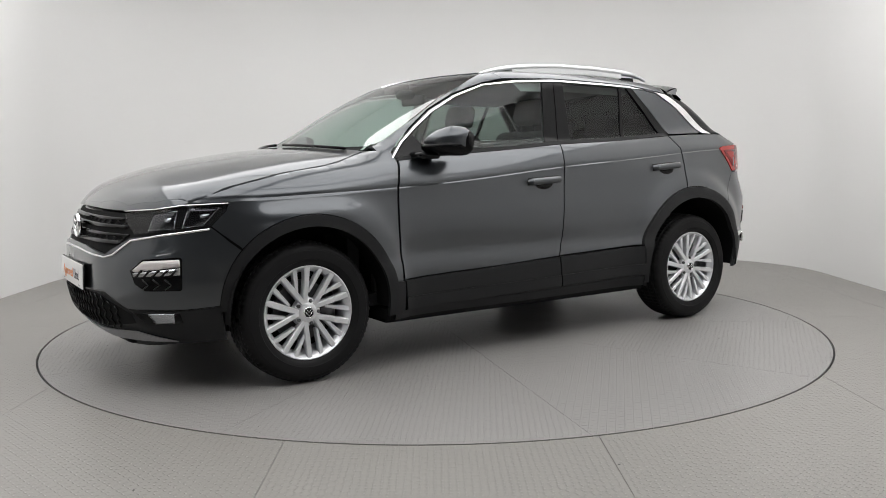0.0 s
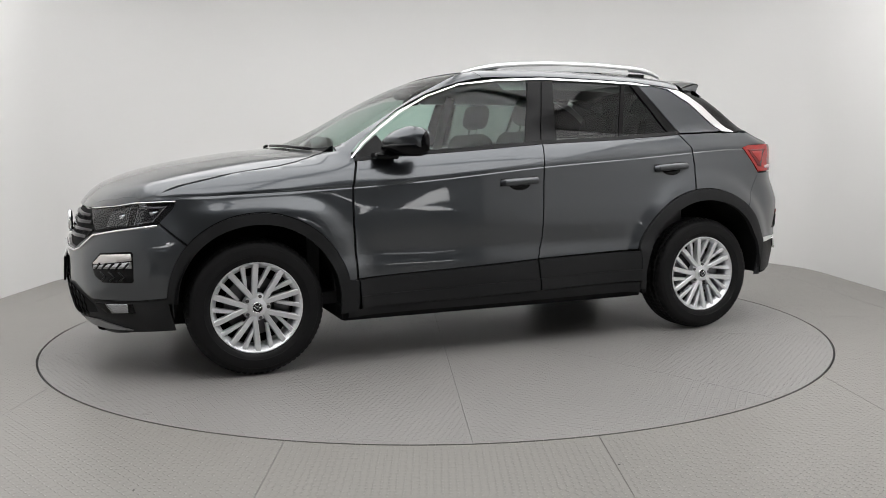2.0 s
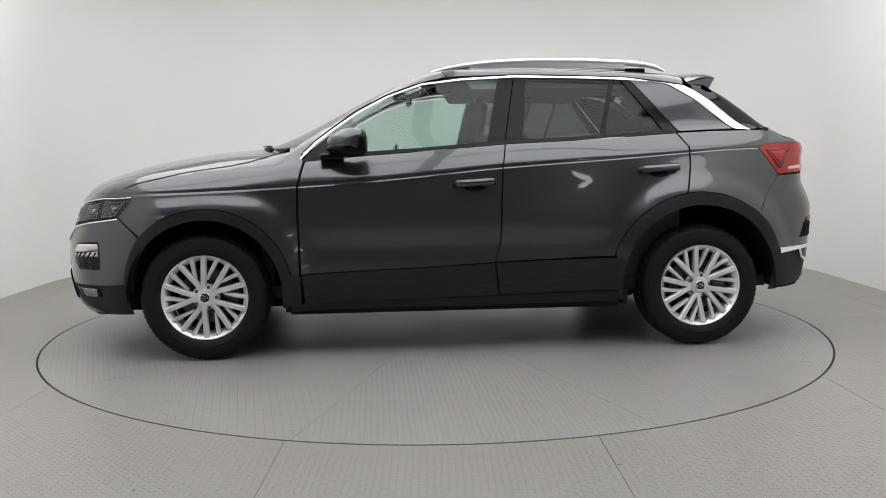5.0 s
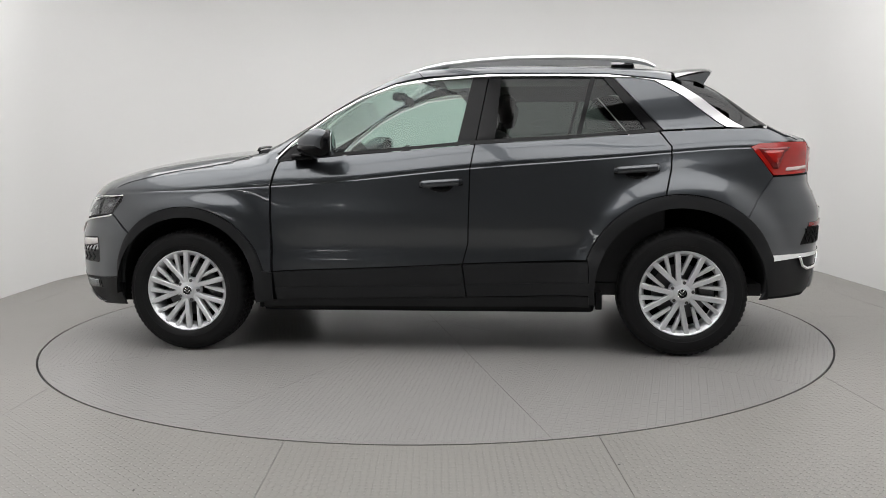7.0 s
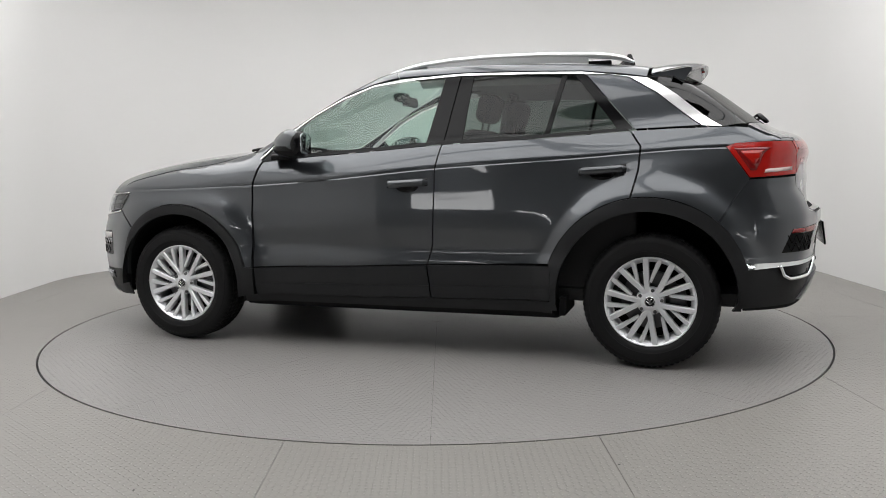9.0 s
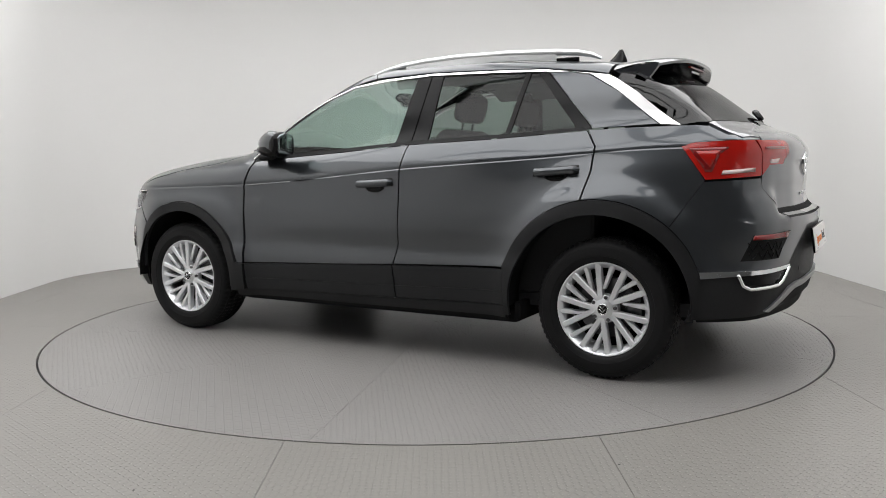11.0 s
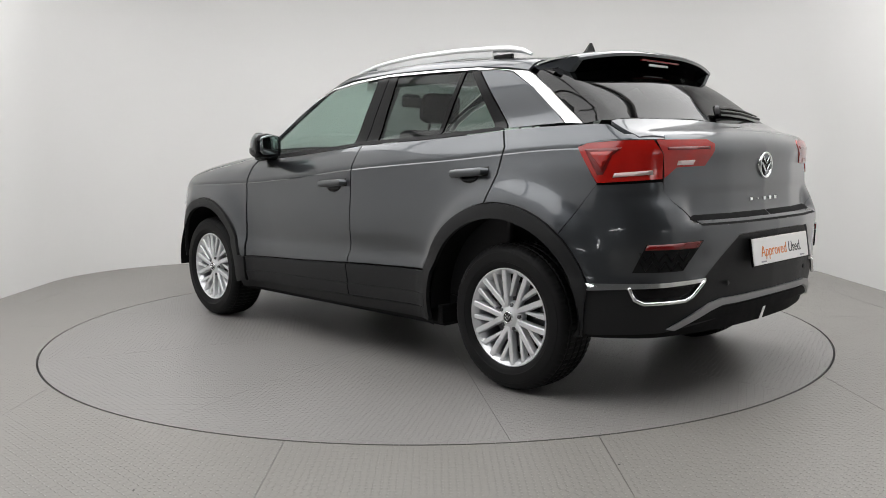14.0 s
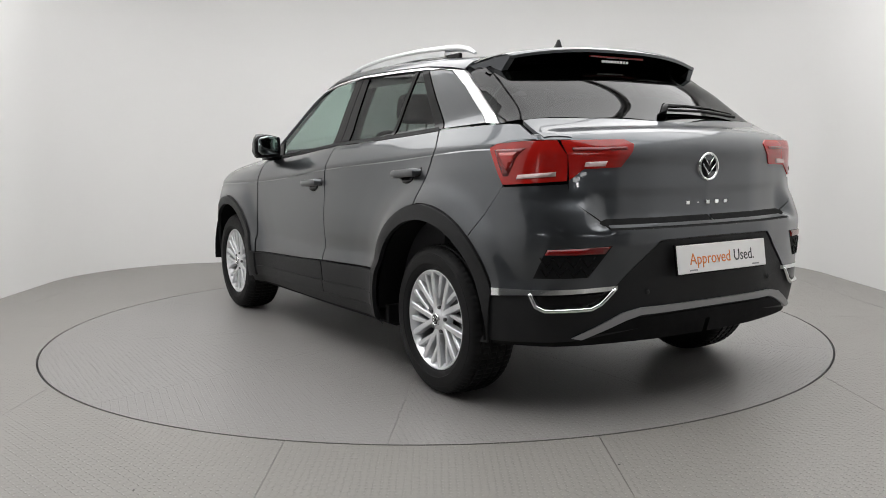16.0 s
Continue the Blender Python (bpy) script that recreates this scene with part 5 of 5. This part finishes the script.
# ---- rear ----
def rear_end():
    outer = [(-1.640, 0.808, 1.053), (-1.680, 0.798, 1.068), (-1.80, 0.74, 1.075), (-1.895, 0.673, 1.076), (-1.925, 0.650, 1.021), (-1.922, 0.650, 0.930), (-1.739, 0.812, 0.916)]
    inner = [(-1.903, 0.655, 1.077), (-1.971, 0.411, 1.079), (-1.988, 0.378, 1.062), (-1.998, 0.391, 1.034), (-1.986, 0.436, 0.976), (-1.948, 0.583, 0.971), (-1.929, 0.636, 0.931), (-1.931, 0.643, 1.021)]
    def grown(pts, f):
        c = [sum(q[k] for q in pts) / len(pts) for k in range(3)]
        return [tuple(c[k] + f * (q[k] - c[k]) for k in range(3)) for q in pts]

    outer, inner = grown(outer, 1.035), grown(inner, 1.02)
    for s in (1, -1):
        def half(pts, **k):
            b = cut(pts, **k)
            return b if s > 0 else mirror(b)
        lamp = sharp(part("tail_light", half(outer, off=0.004, depth=0.02, cell=0.02), RED, car, "red tail light wrapping round the corner"))
        part("dark_band", half([(-1.665, 0.802, 1.046), (-1.82, 0.762, 1.050), (-1.79, 0.785, 1.02), (-1.757, 0.80, 0.945), (-1.735, 0.81, 0.945)], off=0.006, depth=0.004, cell=0.02), RED_DARK, lamp)
        part("light_arm", half([(-1.69, 0.80, 1.034), (-1.785, 0.775, 1.036), (-1.748, 0.80, 0.965)], off=0.008, depth=0.004, cell=0.02), RED, lamp)
        part("white_strip", half([(-1.801, 0.785, 0.951), (-1.905, 0.681, 0.961), (-1.905, 0.681, 0.945), (-1.795, 0.79, 0.934)], off=0.007, depth=0.005, cell=0.02), PALE_RED, lamp, "pale reversing strip")
        gate_lamp = sharp(part("tail_light", half(inner, off=0.005, depth=0.02, cell=0.02), RED, car, "red tail light on the tailgate"))
        part("white_strip", half([(-1.953, 0.580, 0.996), (-1.977, 0.493, 0.999), (-1.972, 0.501, 0.980), (-1.950, 0.584, 0.979)], off=0.008, depth=0.005, cell=0.02), PALE_RED, gate_lamp)
        for z in (1.050,):
            part("dark_band", half([(-1.925, 0.62, z), (-1.985, 0.405, z + 0.003), (-1.99, 0.41, z - 0.009), (-1.93, 0.62, z - 0.012)], off=0.007, depth=0.004, cell=0.02), RED_DARK, gate_lamp)
        # side vent with reflector
        vent = sharp(part("bumper_vent", half([(-1.929, 0.750, 0.676), (-2.042, 0.522, 0.686), (-2.002, 0.609, 0.569), (-1.883, 0.778, 0.565)], off=0.001, depth=0.01, cell=0.02), DARK, car, "black honeycomb vent in the bumper"))
        part("reflector", half([(-1.930, 0.745, 0.675), (-2.037, 0.53, 0.683), (-2.028, 0.55, 0.656), (-1.924, 0.752, 0.655)], off=0.006, depth=0.008, cell=0.02), RED_DARK, vent, "red reflector strip")
        for z0, z1 in ((0.645, 0.608), (0.610, 0.572)):
            for k in range(4):
                f0, f1 = k / 4, (k + 1) / 4
                q = lambda f, z: (-1.905 - 0.11 * f, 0.762 - 0.175 * f, z)
                a = on_skin([q(f0, z0), q((f0 + f1) / 2, z1), q(f1, z0)], 0.003, 3)
                part("vent_mesh", tube(bmesh.new(), [(p[0], s * p[1], p[2]) for p in a], 0.0025, 5), GLOSS_BLACK, vent)
        # bright strip that turns into a loop
        strip = [(-1.722, 0.856, 0.520), (-1.878, 0.781, 0.522), (-2.034, 0.491, 0.533), (-2.035, 0.492, 0.517), (-1.878, 0.781, 0.502), (-1.728, 0.855, 0.491)]
        trim = sharp(part("bumper_trim", half(strip, off=0.006, depth=0.014, cell=0.02), CHROME, car, "bright chrome bumper strip"))
        loop = on_skin([(-1.872, 0.783, 0.508), (-1.889, 0.768, 0.460), (-1.915, 0.744, 0.444), (-2.000, 0.590, 0.449), (-2.014, 0.556, 0.466), (-2.033, 0.500, 0.522)], 0.006, 5)
        part("loop", tube(bmesh.new(), [(p[0], s * p[1], p[2]) for p in loop], 0.0085, 8), CHROME, trim)
        part("outlet", half([(-1.885, 0.775, 0.502), (-1.903, 0.757, 0.462), (-1.923, 0.738, 0.454), (-1.997, 0.600, 0.459), (-2.023, 0.530, 0.514)], off=0.001, depth=0.008, cell=0.02), GLOSS_BLACK, trim, "black blanked outlet")
        part("parking_sensor", lathe(bmesh.new(), [(0.0005, 0.003), (0.009, 0.003), (0.011, 0.0)], 20), PLASTIC, car).data.transform(Matrix.Translation((-2.062, s * 0.36, 0.50)) @ pose(0, 0, 0, 0, 0, 90))
    # dark strip standing in for shade in the gap under the tailgate, hatch crease, lower black insert
    part("gate_gap", cut([(-2.05, 0.0001, 0.760), (-2.03, 0.525, 0.760), (-2.035, 0.53, 0.741), (-2.08, 0.0001, 0.741)], off=-0.004, depth=0.0, mid=True), DARK, car)
    single("rear_diffuser", cut([(-2.07, 0.0001, 0.408), (-2.04, 0.40, 0.402), (-2.01, 0.50, 0.375), (-1.985, 0.56, 0.345), (-2.04, 0.3, 0.362), (-2.06, 0.0001, 0.364)], off=0.0, depth=0.02, mid=True), DARK, car, "black lower diffuser")
    badge((-2.034, 0, 0.972), -1)
    # model lettering as plain bars
    for k in range(5):
        y = 0.112 - 0.056 * k
        a = meet(*wrap_ray(np.array([-float(wrap_u(2.03, abs(y)))]), np.array([0.83])))[0]
        w, h = (0.011, 0.008) if k != 1 else (0.007, 0.0025)
        part("badge_bar", box(bmesh.new(), (a[0] - 0.006, y - w, 0.83 - h), (a[0] + 0.002, y + w, 0.83 + h), 0.002), CHROME, car, "small chrome bar of the model badge", smooth=False)
    # wiper
    def on_top(x, y, off):
        q = meet(*top_ray(np.array([x]), np.array([abs(y)])), off)[0]
        return (q[0], y, q[2])
    pts = [on_top(-1.835, 0.05, 0.012), on_top(-1.80, 0.0, 0.022), on_top(-1.79, -0.12, 0.020), on_top(-1.775, -0.30, 0.017), on_top(-1.76, -0.47, 0.014)]
    wiper = part("rear_wiper", tube(bmesh.new(), pts, [0.015, 0.017, 0.011, 0.008, 0.005], 10, 0.7), GLOSS_BLACK, car, "black rear wiper")
    pts = [on_top(-1.80, -0.02, 0.008), on_top(-1.785, -0.25, 0.008), on_top(-1.765, -0.49, 0.008)]
    part("blade", tube(bmesh.new(), pts, 0.006, 6), RUBBER, wiper)
    for s in (1, -1):
        pts = [on_top(1.06, 0.10 * s + 0.1, 0.012), on_top(1.02, 0.10 * s - 0.12, 0.014), on_top(0.995, 0.1 * s - 0.35, 0.012)]
        part("wiper", tube(bmesh.new(), [on_top(1.06 - 0.3 * q * q, q, 0.010) for q in (0.58 * s, 0.40 * s, 0.2 * s, 0.05 * s)], 0.008, 6), GLOSS_BLACK, car, "black windscreen wiper")
    part("cowl", cut([(1.10, 0.0), (1.09, 0.13), (1.0, 0.43), (0.90, 0.62), (0.86, 0.60), (0.95, 0.40), (1.03, 0.13), (1.04, 0.0)], "top", off=-0.010, depth=0.0, mid=True), DARK, car)


rear_end()


# ---- cabin ----
def cabin():
    part("cabin_floor", box(bmesh.new(), (-1.7, -0.74, 0.30), (1.0, 0.74, 0.36)), TRIM, car, smooth=False)
    bm = bmesh.new()
    box(bm, (0.42, -0.72, 0.62), (0.98, 0.72, 0.97), 0.06, 3)
    dash = part("dashboard", bm, TRIM, car, "black soft dashboard")
    part("instrument_hood", box(bmesh.new(), (0.42, -0.55, 0.94), (0.66, -0.20, 1.02), 0.03, 3), TRIM, dash)
    part("front_bulkhead", box(bmesh.new(), (0.96, -0.70, 0.36), (1.02, 0.70, 0.98)), TRIM, car, smooth=False)

    def seat(y, x, rear=False):
        bm = box(bmesh.new(), (x - 0.25, y - 0.25, 0.50), (x + 0.27, y + 0.25, 0.66), 0.05, 3)
        base = part("seat", bm, CLOTH, car, "dark cloth seat with a headrest")
        bm = box(bmesh.new(), (-0.07, -0.24, 0.0), (0.07, 0.24, 0.60), 0.06, 3)
        part("backrest", bm, CLOTH, base).data.transform(pose(x - 0.24, y, 0.58, 0, -14, 0))
        bm = box(bmesh.new(), (-0.05, -0.125, 0.64), (0.05, 0.125, 0.80), 0.045, 3)
        part("headrest", bm, CLOTH, base).data.transform(pose(x - 0.24, y, 0.58, 0, -14, 0))
        bm = bmesh.new()
        for k in (-1, 1):
            tube(bm, [(0, 0.06 * k, 0.57), (0, 0.06 * k, 0.68)], 0.007)
        part("headrest_post", bm, STEEL, base).data.transform(pose(x - 0.24, y, 0.58, 0, -14, 0))

    seat(0.37, 0.02)
    seat(-0.37, 0.02)
    bm = box(bmesh.new(), (-1.15, -0.64, 0.50), (-0.66, 0.64, 0.68), 0.05, 3)
    bench = part("rear_bench", bm, CLOTH, car, "dark cloth rear bench with headrests")
    bm = box(bmesh.new(), (-0.06, -0.64, 0.0), (0.06, 0.64, 0.55), 0.05, 3)
    part("backrest", bm, CLOTH, bench).data.transform(pose(-1.12, 0, 0.60, 0, -18, 0))
    for y in (0.40, 0.0, -0.40):
        bm = box(bmesh.new(), (-0.045, y - 0.12, 0.57), (0.045, y + 0.12, 0.72), 0.04, 3)
        part("headrest", bm, CLOTH, bench).data.transform(pose(-1.12, 0, 0.60, 0, -18, 0))
    part("parcel_shelf", box(bmesh.new(), (-1.80, -0.62, 1.02), (-1.30, 0.62, 1.05), 0.01), TRIM, car, smooth=False)
    for s in (1, -1):
        door = box(bmesh.new(), (-1.22, 0.70 if s > 0 else -0.74, 0.36), (0.90, 0.74 if s > 0 else -0.70, 1.015), 0.015)
        part("door_lining", door, TRIM, car, smooth=False)
        pts = [(-0.24, s * 0.72, 1.02), (-0.27, s * 0.655, 1.25), (-0.31, s * 0.60, 1.42)]
        part("centre_pillar", tube(bmesh.new(), pts, 0.03, 8), TRIM, car)
    # the steering wheel stands before the seat on the far side
    bm = bmesh.new()
    ring = [(0.175 * math.cos(a), 0.175 * math.sin(a)) for a in np.linspace(0, 2 * math.pi, 33)]
    tube(bm, [(0, y, z) for y, z in ring], 0.015, 8)
    box(bm, (-0.02, -0.06, -0.06), (0.05, 0.06, 0.05), 0.02)
    for y, z in ((0.17, 0.0), (-0.17, 0.0), (0.0, -0.17)):
        tube(bm, [(0.005, 0, 0), (0, y, z)], 0.014, 6)
    part("steering_wheel", bm, TRIM, car, "black steering wheel").data.transform(pose(0.34, -0.37, 0.93, 0, -24, 0))
    bm = box(bmesh.new(), (0.19, -0.12, 1.325), (0.215, 0.12, 1.385), 0.012)
    part("interior_mirror", bm, TRIM, car, "black interior mirror")
    part("mirror_mount", box(bmesh.new(), (0.215, -0.05, 1.36), (0.30, 0.05, 1.41), 0.02), TRIM, car)


cabin()


def motions():
    """The turntable turns at a steady rate and carries the car."""
    rows_table, rows_car = [], []
    for k in range(33):
        t = k * 0.5
        a = 213.19 - 5.7048 * t
        turn = pose(0, 0, 0, 0, 0, a)
        rows_table.append((t, turn))
        rows_car.append((t, turn @ pose(-0.0494, 0.0048, 0)))
    walk(table, rows_table)
    walk(car, rows_car)


motions()
